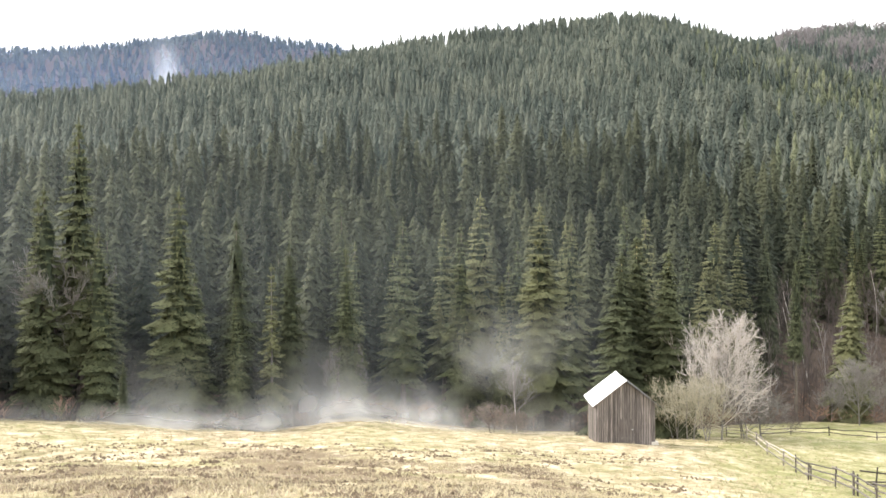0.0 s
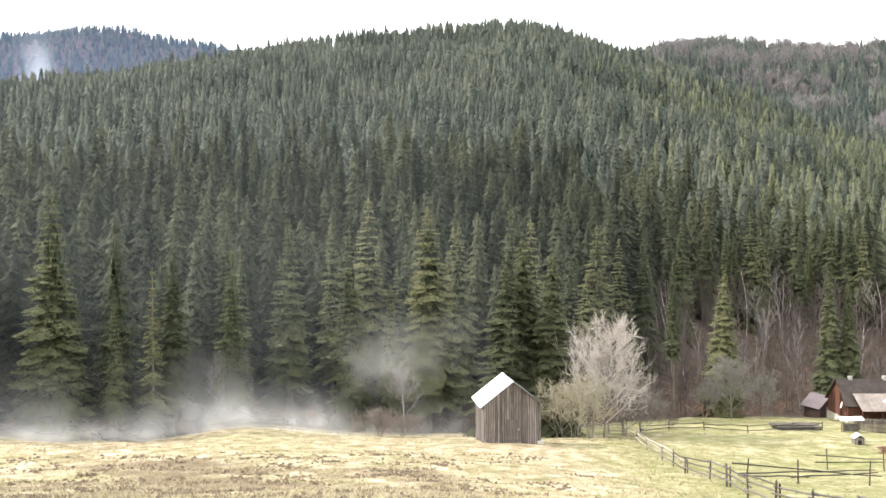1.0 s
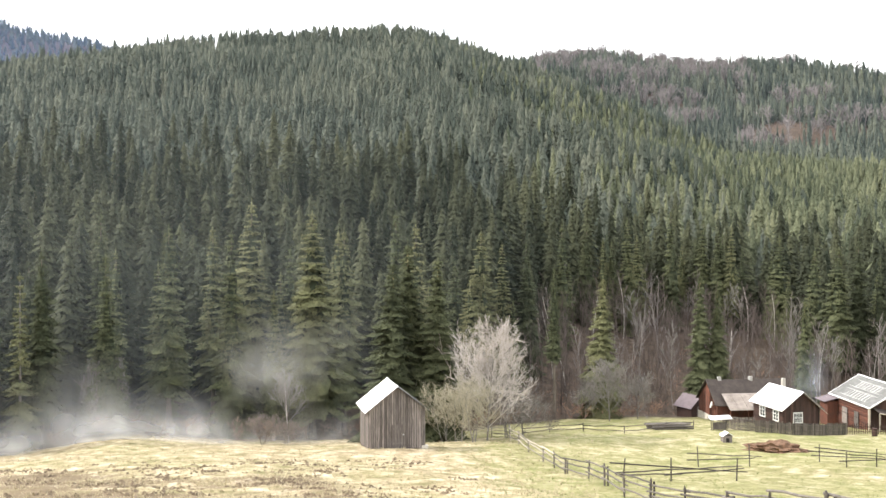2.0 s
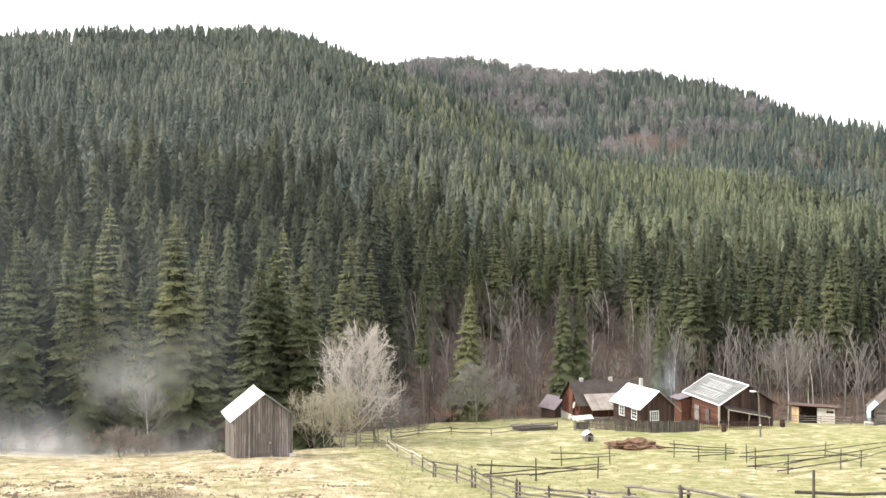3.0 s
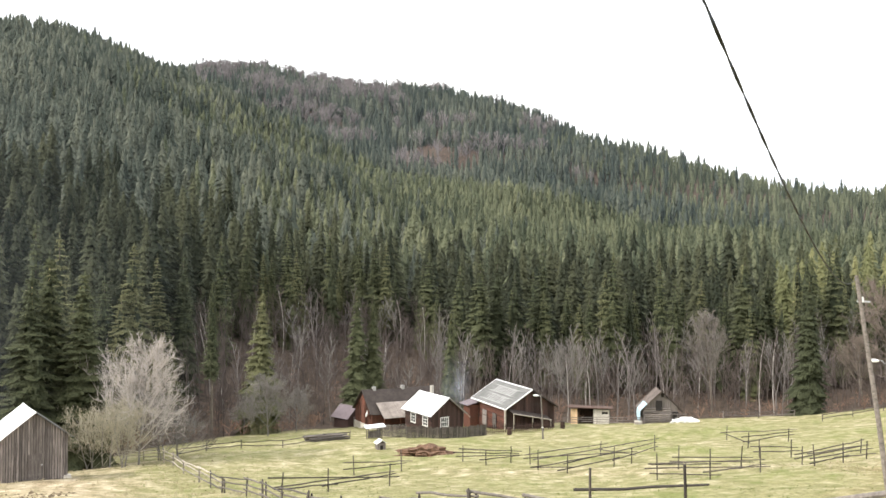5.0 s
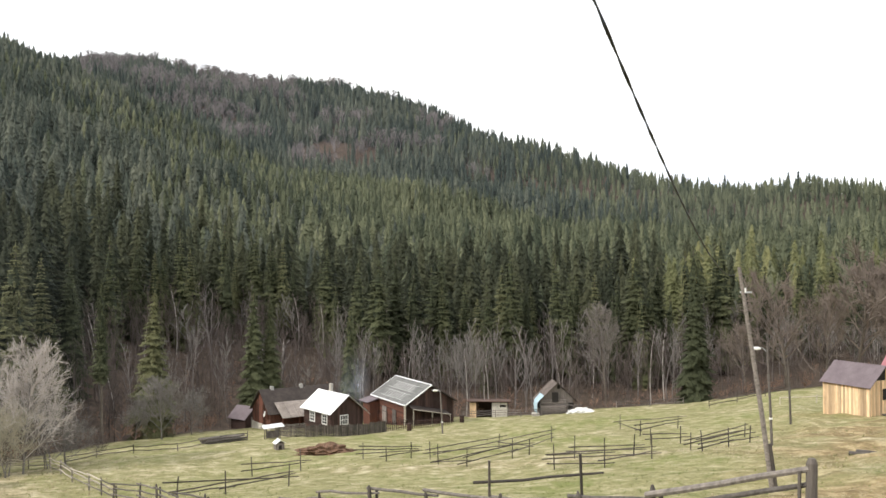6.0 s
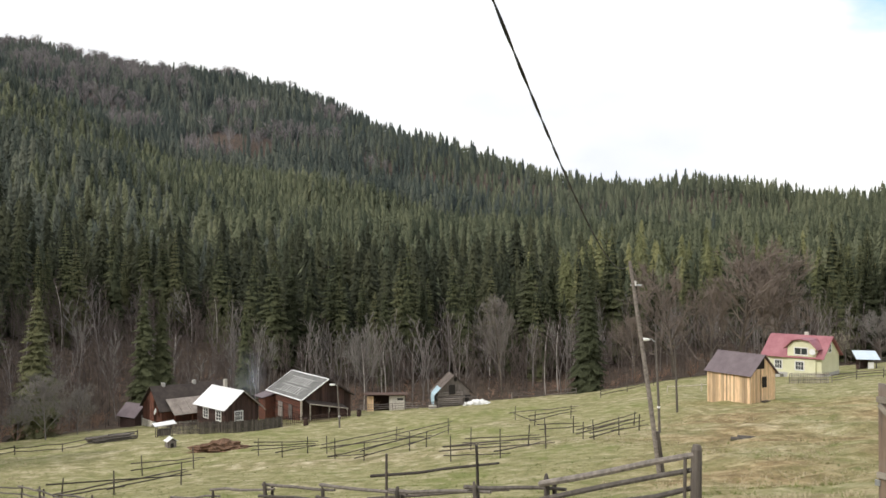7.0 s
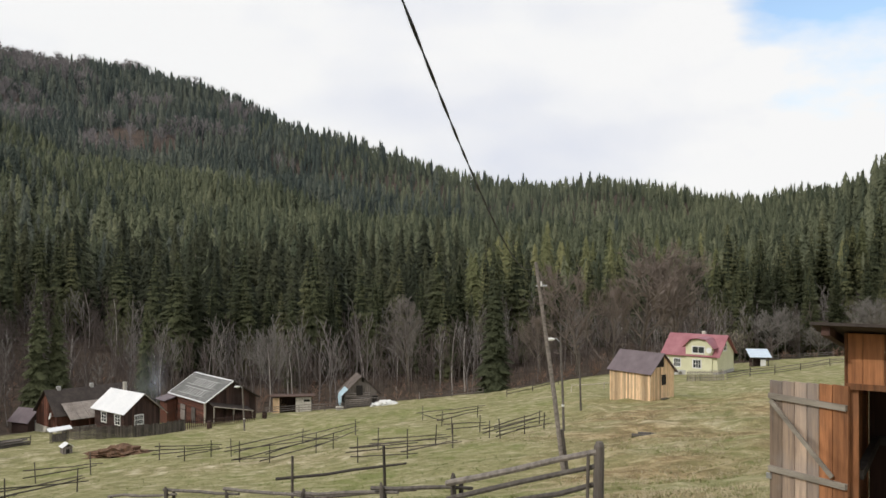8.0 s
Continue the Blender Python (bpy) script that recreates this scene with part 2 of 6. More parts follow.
DOOR_BOARD = wood("door_boards", (0.20, 0.15, 0.12), (0.50, 0.37, 0.27), streak=(18, 18, 1.2), grime=(0.24, 0.22, 0.215), amount=0.75)
RACK_WOOD = wood("rack_wood", (0.030, 0.025, 0.022), (0.105, 0.088, 0.076), streak=(9, 9, 1.0), axis=0, amount=0.3)
RAIL = wood("rail_wood", (0.070, 0.060, 0.053), (0.215, 0.19, 0.168), streak=(9, 9, 1.0), axis=0, amount=0.3)
POST = wood("post_wood", (0.045, 0.038, 0.034), (0.135, 0.117, 0.10), streak=(9, 9, 1.0), amount=0.3)
PALE_RAIL = wood("sunbleached_rails", (0.22, 0.19, 0.155), (0.50, 0.45, 0.38), streak=(9, 9, 1.0), axis=0, amount=0.2)
WHITE_METAL = mottled("white_sheet_metal", (0.74, 0.75, 0.76), (0.86, 0.86, 0.86), 0.7, 0.45, 0, 0.1, 12)
DARK_SHINGLE = mottled("dark_roof", (0.034, 0.027, 0.024), (0.075, 0.060, 0.052), 1.2, 0.85, 0, 0.4, 10)
# hay barn's own grey, and the shaded slopes of the white roofs
GREY_AND_SHADE_SHEET = mottled("grey_and_shade_roof_sheet", (0.105, 0.105, 0.10), (0.21, 0.21, 0.20), 1.1, 0.7, 0, 0.3, 9)
PATCH_SHEET = mottled("worn_roof_sheet", (0.16, 0.13, 0.11), (0.38, 0.33, 0.29), 0.8, 0.75, 0, 0.3, 9)
PATCH_DARK = mottled("old_brown_roof", (0.075, 0.058, 0.050), (0.20, 0.165, 0.145), 1.0, 0.85, 0, 0.4, 8)
PALE_SHEET = mottled("pale_roof_sheet", (0.34, 0.34, 0.33), (0.56, 0.56, 0.54), 0.9, 0.6, 0, 0.2, 9)
PLUM_SHEET = mottled("plum_roof_sheet", (0.125, 0.095, 0.105), (0.185, 0.15, 0.16), 0.8, 0.55, 0, 0.2, 14)
RED_SHEET = mottled("red_roof_sheet", (0.27, 0.095, 0.112), (0.40, 0.175, 0.195), 0.7, 0.5, 0, 0.2, 12)
RUST = mottled("rusty_sheet", (0.075, 0.048, 0.040), (0.15, 0.095, 0.075), 1.5, 0.8, 0, 0.3, 12)
BLUE_SHEET = mottled("pale_blue_roof_sheet", (0.52, 0.62, 0.74), (0.66, 0.74, 0.82), 0.8, 0.5, 0, 0.2, 14)
TARP = mottled("blue_tarpaulin", (0.30, 0.46, 0.55), (0.52, 0.66, 0.72), 1.8, 0.55, 0, 0.3, 6)
STONE = mottled("limewashed_stone", (0.42, 0.39, 0.34), (0.66, 0.62, 0.55), 2.5, 0.95, 0, 0.5, 9)
YELLOW_WALL = mottled("yellow_render", (0.62, 0.61, 0.41), (0.74, 0.725, 0.52), 0.6, 0.9, 0, 0.1, 25)
WHITE_PAINT = mottled("white_paint", (0.70, 0.70, 0.68), (0.82, 0.82, 0.80), 2.0, 0.6, 0, 0.1, 20)
# shade of insides as a near-black colour, for panels in place of openings
UNLIT_INSIDE = mottled("unlit_inside", (0.02, 0.018, 0.016), (0.035, 0.03, 0.028), 2.0, 0.95)
STEEL = mottled("galvanised_steel", (0.35, 0.36, 0.37), (0.5, 0.51, 0.52), 3.0, 0.45, 0.6, 0.1, 30)
CONCRETE = mottled("concrete", (0.36, 0.35, 0.33), (0.52, 0.51, 0.48), 2.0, 0.9, 0, 0.3, 16)
CABLE = mottled("black_cable", (0.018, 0.018, 0.02), (0.035, 0.035, 0.038), 8.0, 0.55)
DUNG = mottled("manure", (0.070, 0.042, 0.028), (0.235, 0.140, 0.090), 2.6, 0.97, 0, 0.9, 7)
CLOD = mottled("clods", (0.08, 0.058, 0.040), (0.22, 0.165, 0.11), 1.0, 0.97, 0, 0.6, 9)
STRAW = mottled("straw", (0.30, 0.25, 0.15), (0.54, 0.47, 0.31), 0.15, 0.95, 0, 0.3, 5)
GREEN_BLADE = mottled("grass_blades", (0.10, 0.135, 0.038), (0.23, 0.245, 0.08), 0.12, 0.9, 0, 0.2, 4)
LEAF_LITTER = mottled("bracken", (0.17, 0.105, 0.075), (0.34, 0.22, 0.16), 0.5, 0.97, 0, 0.4, 6)

glass_m, glass_t, glass_b = material("window_glass", 0.08, 0, 0.6)
glass_b.inputs["Base Color"].default_value = (0.035, 0.04, 0.045, 1)


def ground_material():
    m, t, b = material("meadow_ground", 0.95, 0, 0.15)
    v = coords(t, world_space=True)
    flat = coords(t, (1, 1, 0.2), world_space=True)
    dry = link_nodes(t, "ShaderNodeAttribute", attribute_name="dry").outputs["Fac"]
    litter = link_nodes(t, "ShaderNodeAttribute", attribute_name="litter").outputs["Fac"]
    muck = link_nodes(t, "ShaderNodeAttribute", attribute_name="muck").outputs["Fac"]
    big, mid = noise_tex(t, v, 0.10, 5, 0.6), noise_tex(t, flat, 0.75, 5, 0.65)
    fine, tiny = noise_tex(t, flat, 5.0, 5, 0.75), noise_tex(t, v, 22.0, 3, 0.7)
    green = ramp(t, mid, [(0.28, (0.165, 0.182, 0.062)), (0.52, (0.212, 0.220, 0.083)), (0.75, (0.285, 0.275, 0.122))])
    straw = ramp(t, mid, [(0.32, (0.165, 0.125, 0.080)), (0.5, (0.37, 0.300, 0.195)), (0.68, (0.58, 0.51, 0.37))])
    where = link_nodes(t, "ShaderNodeMath", {0: dry, 1: big}, operation="ADD").outputs[0]
    where = link_nodes(t, "ShaderNodeMath", {0: where, 1: mid}, operation="ADD").outputs[0]
    c = blend(t, ramp(t, where, [(0.86, (0, 0, 0)), (1.06, (0.34, 0.34, 0.34))]), green, straw)
    where2 = link_nodes(t, "ShaderNodeMapRange", {0: where, 1: 1.12, 2: 1.55}).outputs[0]
    c = blend(t, where2, c, straw)
    speck = ramp(t, fine, [(0.32, (0.70, 0.68, 0.64)), (0.52, (1.0, 1.0, 1.0)), (0.72, (1.28, 1.25, 1.2))])
    c = blend(t, 1.0, c, speck, "MULTIPLY")
    brown = link_nodes(t, "ShaderNodeAttribute", attribute_name="brown").outputs["Fac"]
    sere = ramp(t, mid, [(0.32, (0.13, 0.092, 0.045)), (0.5, (0.26, 0.195, 0.10)), (0.68, (0.46, 0.37, 0.21))])
    c = blend(t, brown, c, blend(t, 1.0, sere, speck, "MULTIPLY"))
    soil = ramp(t, fine, [(0.3, (0.075, 0.052, 0.035)), (0.7, (0.21, 0.155, 0.10))])
    mix_fine = link_nodes(t, "ShaderNodeMath", {0: muck, 1: fine}, operation="ADD").outputs[0]
    c = blend(t, ramp(t, mix_fine, [(0.96, (0, 0, 0)), (1.1, (0.85, 0.85, 0.85))]), c, soil)
    floor = ramp(t, mid, [(0.3, (0.045, 0.035, 0.027)), (0.7, (0.125, 0.092, 0.070))])
    c = blend(t, litter, c, floor)
    t.links.new(c, b.inputs["Base Color"])
    h = link_nodes(t, "ShaderNodeMath", {0: fine, 1: tiny}, operation="ADD").outputs[0]
    bump(t, b, h, 0.6, 0.05)
    return m


GROUND = ground_material()



# ---- mesh helpers ----
def mesh_from(name, verts, tris, mat, smooth=False, inner=None):
    """A mesh from arrays of places and triangles."""
    me = bpy.data.meshes.new(name)
    verts, tris = np.asarray(verts, np.float32), np.asarray(tris, np.int32)
    me.vertices.add(len(verts))
    me.vertices.foreach_set("co", verts.ravel())
    me.loops.add(tris.size)
    me.loops.foreach_set("vertex_index", tris.ravel())
    me.polygons.add(len(tris))
    me.polygons.foreach_set("loop_start", np.arange(0, tris.size, tris.shape[1], dtype=np.int32))
    me.polygons.foreach_set("use_smooth", np.full(len(tris), smooth))
    me.update(calc_edges=True)
    me.materials.append(mat)
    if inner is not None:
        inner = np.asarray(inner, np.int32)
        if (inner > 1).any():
            me.materials.append(CROWN_SHADE)
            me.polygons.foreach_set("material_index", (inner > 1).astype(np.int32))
    return me


def part(name, bm, mat, parent=None, label=""):
    """Links a bmesh (or a ready mesh) as one object under a thing or a part."""
    if isinstance(bm, bpy.types.Mesh):
        me = bm
    else:
        me = bpy.data.meshes.new(name)
        bm.to_mesh(me)
        bm.free()
        me.materials.append(mat)
    ob = new(name, me)
    ob.parent = parent
    return tagged(ob, label)


def thing(name, m, label, category, group="", kind=""):
    ob = tagged(new(name), label, category, group, kind)
    ob.empty_display_size = 0.2
    ob.matrix_basis = m
    return ob


rng = np.random.default_rng(7)

# ---- ground: one sheet out to the horizon ----
def build_ground():
    az = np.concatenate([np.arange(-45, 95, 0.45), np.arange(95, 315, 4.0)])
    r = np.concatenate([[0.4], np.geomspace(1.2, 12, 16), np.arange(12.6, 210, 0.9), np.geomspace(212, 4600, 90)])
    A, Rr = np.meshgrid(np.radians(az), r, indexing="ij")
    x, y = Rr * np.sin(A), Rr * np.cos(A)
    z = height(x, y)
    n, k = A.shape
    fine = (Rr > 8) & (Rr < 210)
    z = z + np.where(fine, 0.05 * lump(x, y, 0.9, 5) + 0.035 * lump(x, y, 0.47, 6), 0)
    deg0 = (np.degrees(A) + 180) % 360 - 180
    z = z + np.clip((deg0 - 55) / 8, 0, 1) * np.clip((Rr - 14) / 10, 0, 1) * np.clip((120 - Rr) / 30, 0, 1) * (0.14 * lump(x, y, 2.1, 41) + 0.09 * lump(x, y, 1.1, 42))
    verts = np.stack([x, y, z], -1).reshape(-1, 3)
    i, j = np.meshgrid(np.arange(n), np.arange(k - 1), indexing="ij")
    i2 = (i + 1) % n
    quads = np.stack([i * k + j, i * k + j + 1, i2 * k + j + 1, i2 * k + j], -1).reshape(-1, 4)
    quads = np.concatenate([quads, [(int(k * q), int(k * (q + 1)), int(k * ((q + 2) % n)), 0) for q in range(1, n - 2, 2)]])
    me = mesh_from("ground", verts, quads, GROUND, True)
    me.flip_normals()
    deg = (np.degrees(A) + 180) % 360 - 180
    edge = np.interp(deg, BEAR, EDGE_R)
    litter = np.clip((Rr - edge - 1.5 + 2.5 * lump(x, y, 4, 8)) / 4, 0, 1)
    dry = 0.42 - 0.36 * np.clip((deg - 14 - 0.10 * (60 - Rr)) / 7, 0, 1)
    dry += 0.14 * np.clip(1 - np.abs(Rr - 68) / 7, 0, 1) * np.clip((deg - 24) / 5, 0, 1)
    muck = np.clip((deg + 60) / 20, 0, 1) * np.clip((Rr - 8) / 6, 0, 1) * 0.60 * np.clip((14 - deg + 0.25 * lump(x, y, 6, 4) * 10) / 8, 0, 1) * np.clip((60 - Rr + 6 * lump(x, y, 7, 9)) / 16, 0, 1)
    muck = muck * np.clip(0.95 + 0.5 * lump(x, y, 3.5, 21) + 0.3 * lump(x, y, 1.2, 22), 0, 1.25)
    brown = np.clip((deg - 59 + 3 * lump(x, y, 8, 31)) / 5, 0, 1) * np.clip((96 - Rr + 6 * lump(x, y, 9, 32)) / 12, 0, 1)
    brown = brown * np.clip(0.55 + 0.6 * lump(x, y, 5, 33) + 0.4 * lump(x, y, 1.7, 34), 0, 1)
    for name, values in (("litter", litter), ("dry", dry), ("muck", muck), ("brown", brown)):
        me.attributes.new(name, "FLOAT", "POINT").data.foreach_set("value", values.ravel().astype(np.float32))
    return tagged(new("ground", me), "sloping spring meadow of dry and green grass", "ground", kind="structure")


ground_ob = build_ground()


# ---- spruces ----
def skirt_spruce(tiers, points, seed, slim=0.15, base=0.05, overlap=1.9, ragged=0.22, notch=0.66):
    """A spruce crown one metre high out of overlapping, drooping skirts of boughs; points: tips of the widest skirt."""
    g = np.random.default_rng(seed)
    v, f = [], []
    lop = g.uniform(0.84, 1.14, 7)
    step = (1 - base) / tiers
    for k in range(tiers):
        s = k / tiers
        low = base + (1 - base) * s + g.normal(0, 0.12) * step
        top = min(low + step * overlap * g.uniform(0.85, 1.15), 0.985) if k < tiers - 1 else 1.0
        rad = slim * (1 - s) ** 0.72 * (0.78 + 0.22 * min(1, s * 5)) * g.uniform(0.86, 1.10) + 0.006
        n = max(3, round(points * (0.30 + 0.70 * (1 - s))))
        c = len(v)
        v.append((g.normal(0, 0.003), g.normal(0, 0.003), top))
        turn = g.uniform(0, 6.283)
        for q in range(n * 2):
            a = turn + (q + g.uniform(-0.25, 0.25)) * math.pi / n
            out = q % 2 == 0
            rr = rad * lop[int((a % 6.2832) / 6.2832 * 7) % 7] * g.uniform(1 - ragged, 1 + ragged) * (1 if out else notch)
            v.append((rr * math.cos(a), rr * math.sin(a), low + step * (g.uniform(-0.35, 0.1) if out else g.uniform(0.25, 0.6))))
        for q in range(n * 2):
            f.append((c, c + 1 + q, c + 1 + (q + 1) % (n * 2)))
    return np.array(v), np.array(f)


def bough_spruce(seed, whorls=30, arms=8, slim=0.13, base=0.06, thin=1.0, fringe=4, sag=0.55):
    """A spruce crown one metre high: whorls of roof-shaped boughs that droop and lift at the tip, with hanging twigs."""
    g = np.random.default_rng(seed)
    v, f = [], []
    lop = g.uniform(0.80, 1.16, 9)
    for k in range(whorls):
        s = min(max((k + g.uniform(-0.35, 0.35)) / whorls, 0), 0.975)
        z0 = base + (1 - base) * s
        reach = slim * (1 - s) ** 0.82 * (0.74 + 0.26 * min(1, s * 6)) * g.uniform(0.86, 1.1) + 0.009
        n = max(4, int(arms * (0.55 + 0.5 * (1 - s))))
        for q in range(n):
            if g.random() > thin:
                continue
            a = (q + g.uniform(-0.3, 0.3)) * 6.2832 / n + k * 2.4
            L = reach * g.uniform(0.66, 1.14) * lop[int((a % 6.2832) / 6.2832 * 9) % 9]
            drop = L * (sag - 0.75 * s) * g.uniform(0.7, 1.3)
            ca, sa = math.cos(a), math.sin(a)
            half = min(L * 0.34, 3.6 * reach / n) * g.uniform(0.8, 1.2)
            c = len(v)
            for u, share in ((0.12, 0.30), (0.48, 1.0), (0.80, 0.66)):
                z = z0 - drop * u ** 1.1 + 0.10 * L * u ** 3
                w, d = half * share * g.uniform(0.8, 1.2), half * share * g.uniform(0.45, 0.8)
                e = u * L + g.uniform(-0.05, 0.05) * L
                v += [(ca * u * L, sa * u * L, z), (ca * e - sa * w, sa * e + ca * w, z - d), (ca * e + sa * w, sa * e - ca * w, z - d)]
            v.append((ca * L, sa * L, z0 - drop + 0.10 * L))
            for i in (c, c + 3):
                f += [(i, i + 3, i + 4), (i, i + 4, i + 1), (i, i + 5, i + 3), (i, i + 2, i + 5)]
            f += [(c + 6, c + 9, c + 7), (c + 6, c + 8, c + 9)]
            for e in range(fringe):
                u = g.uniform(0.3, 1.0)
                w = half * g.uniform(-0.9, 0.9) * (1.25 - u)
                x, y = ca * u * L - sa * w, sa * u * L + ca * w
                z = z0 - drop * u ** 1.1 + 0.10 * L * u ** 3 - 0.5 * abs(w)
                hw, hang = 0.0042 * g.uniform(0.7, 1.4), 0.020 * g.uniform(0.6, 1.5) * (1.2 - 0.6 * s)
                p = len(v)
                v += [(x - sa * hw, y + ca * hw, z + 0.004), (x + sa * hw, y - ca * hw, z + 0.004), (x + ca * hang * 0.5, y + sa * hang * 0.5, z - hang)]
                f.append((p, p + 1, p + 2))
    c = len(v)
    v += [(0.006, 0, 0.945), (-0.005, 0.006, 0.945), (-0.005, -0.006, 0.945), (0, 0, 1.02)]
    f += [(c, c + 1, c + 3), (c + 1, c + 2, c + 3), (c + 2, c, c + 3)]
    return np.array(v), np.array(f)


def stand_of(name, templates, x, y, h, width, mat, label, sink=0.3, smooth=True):
    """Many trees joined into one mesh."""
    z = height(x, y) - sink
    pick = rng.integers(0, len(templates), len(x))
    turn = rng.uniform(0, 6.283, len(x))
    tone = rng.random(len(x))
    vs, fs, ins, tones, off = [], [], [], [], 0
    for k, (tv, tf, *core) in enumerate(templates):
        sel = np.nonzero(pick == k)[0]
        if not len(sel):
            continue
        c, s = np.cos(turn[sel])[:, None], np.sin(turn[sel])[:, None]
        hh, ww = h[sel][:, None], (h * width)[sel][:, None]
        px = (tv[None, :, 0] * c - tv[None, :, 1] * s) * ww + x[sel][:, None]
        py = (tv[None, :, 0] * s + tv[None, :, 1] * c) * ww + y[sel][:, None]
        pz = tv[None, :, 2] * hh + z[sel][:, None]
        vs.append(np.stack([px, py, pz], -1).reshape(-1, 3))
        fs.append((tf[None] + (np.arange(len(sel)) * len(tv))[:, None, None] + off).reshape(-1, 3))
        flag = np.zeros(len(tf), np.int32)
        flag[:core[0] if core else 0] = core[1] if core else 0
        ins.append(np.tile(flag, len(sel)))
        tones.append(np.repeat(tone[sel], len(tv)))
        off += len(sel) * len(tv)
    ins = np.concatenate(ins)
    me = mesh_from(name, np.concatenate(vs), np.concatenate(fs), mat, smooth, ins if ins.any() else None)
    me.attributes.new("tone", "FLOAT", "POINT").data.foreach_set("value", np.concatenate(tones).astype(np.float32))
    return tagged(new(name, me), label, "forest", kind="stuff")


def plan_points(spacing, r0, r1, a0, a1):
    """Jittered places of the plan between two ranges and two bearings: x, y, bearing, range."""
    n = int(r1 / spacing) + 2
    gx, gy = np.meshgrid(np.arange(-n, n + 1), np.arange(-n, n + 1))
    x = (gx + rng.uniform(-0.42, 0.42, gx.shape)).ravel() * spacing
    y = (gy + rng.uniform(-0.42, 0.42, gx.shape)).ravel() * spacing
    r, a = np.hypot(x, y), np.degrees(np.arctan2(x, y))
    ok = (r > r0) & (r < r1) & (a > a0) & (a < a1)
    return x[ok], y[ok], a[ok], r[ok]


def spruce_start(a):
    """How far behind the meadow's edge the spruces begin, by bearing."""
    return np.interp(a, (-60, 8, 16, 20, 24, 30, 34, 37, 40, 46, 56, 62, 70, 76, 90), (3, 4, 16, 32, 58, 72, 62, 27, 33, 33, 33, 44, 48, 26, 15))


def bare_clearing(x, y, a, r):
    """The red-brown thin ground just above the shoulder of the back hill."""
    return (r > 640) & (a > 32.3) & (a < 37.6) & (r < 748 - 12 * np.abs(a - 35) + 14 * lump(x, y, 25, 12))


def birch_ground(x, y, a, r):
    """Where leafless trees stand among the spruces of the back hill."""
    high = (a > 20) & (a < 32.5) & (r > 770) & (lump(x, y, 34, 12) + 0.5 * lump(x, y, 15, 13) > -0.04)
    return high | ((r > 620) & (a > 28) & (a < 45) & (lump(x, y, 30, 17) > 0.55))


def joined_shapes(*shapes):
    vs, fs, off = [], [], 0
    for v, f in shapes:
        vs.append(v)
        fs.append(f + off)
        off += len(v)
    return np.concatenate(vs), np.concatenate(fs)


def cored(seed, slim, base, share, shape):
    """Puts a dark solid body inside a crown, standing in for the shade between its boughs."""
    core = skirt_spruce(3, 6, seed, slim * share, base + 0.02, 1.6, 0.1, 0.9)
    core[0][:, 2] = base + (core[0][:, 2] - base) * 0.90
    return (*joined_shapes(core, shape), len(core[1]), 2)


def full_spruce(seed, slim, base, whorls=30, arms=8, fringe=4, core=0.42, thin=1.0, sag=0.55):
    """A crown for the near trees: dark body for the inner shade, under boughs fringed with twigs."""
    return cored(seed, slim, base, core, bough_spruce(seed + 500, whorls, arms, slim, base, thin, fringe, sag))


NEAR_CROWNS = [full_spruce(40 + k, 0.118 + 0.012 * (k % 3), 0.05 + 0.07 * (k % 4), 38 + 2 * (k % 3), 8, 3, 0.42, 1.0, 0.95) for k in range(8)]
MID_CROWNS = [skirt_spruce(25 + k % 3, 10, 60 + k, 0.112 + 0.006 * k, 0.06, 2.2, 0.34, 0.55) for k in range(6)]
FAR_CROWNS = [skirt_spruce(12 + k % 2, 6, 80 + k, 0.112 + 0.006 * k, 0.04, 2.2, 0.32, 0.58) for k in range(6)]
TINY_CROWNS = [skirt_spruce(6, 5, 90 + k, 0.118 + 0.006 * k, 0.0, 1.9, 0.3, 0.62) for k in range(6)]


def trunk_mesh(name, top, radius, mat, bend=0.0, sides=7, rings=6):
    bm = bmesh.new()
    prev = None
    for k in range(rings + 1):
        u = k / rings
        rr = radius * (1 - 0.88 * u) * (1.35 if k == 0 else 1)
        ring = [bm.verts.new((rr * math.cos(q * 6.2832 / sides) + bend * u * u, rr * math.sin(q * 6.2832 / sides), top * u)) for q in range(sides)]
        if prev:
            for q in range(sides):
                bm.faces.new((prev[q], prev[(q + 1) % sides], ring[(q + 1) % sides], ring[q]))
        prev = ring
    me = bpy.data.meshes.new(name)
    bm.to_mesh(me)
    bm.free()
    me.materials.append(mat)
    return me


def spruce_kind(crown, label, m, group="spruces at the forest edge"):
    ob = thing("spruce_tree", m, label, "tree", group)
    part("trunk", trunk_mesh("spruce_trunk", 0.95, 0.011, BARK), None, ob)
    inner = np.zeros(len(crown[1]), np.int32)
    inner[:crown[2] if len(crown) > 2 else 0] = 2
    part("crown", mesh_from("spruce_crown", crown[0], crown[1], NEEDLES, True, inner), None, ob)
    return ob


def placed(x, y, h, wide=1.0, turn=0.0, sink=0.25):
    return (Matrix.Translation((x, y, float(height(x, y)) - sink)) @ Matrix.Rotation(turn, 4, "Z")
            @ Matrix.Diagonal((h * wide, h * wide, h, 1)))


def again(ob, m):
    """A copy of a thing at a pose that holds its own scale."""
    s = ob.scale
    return copy_thing(ob, m @ Matrix.Diagonal((1 / s[0], 1 / s[1], 1 / s[2], 1)))


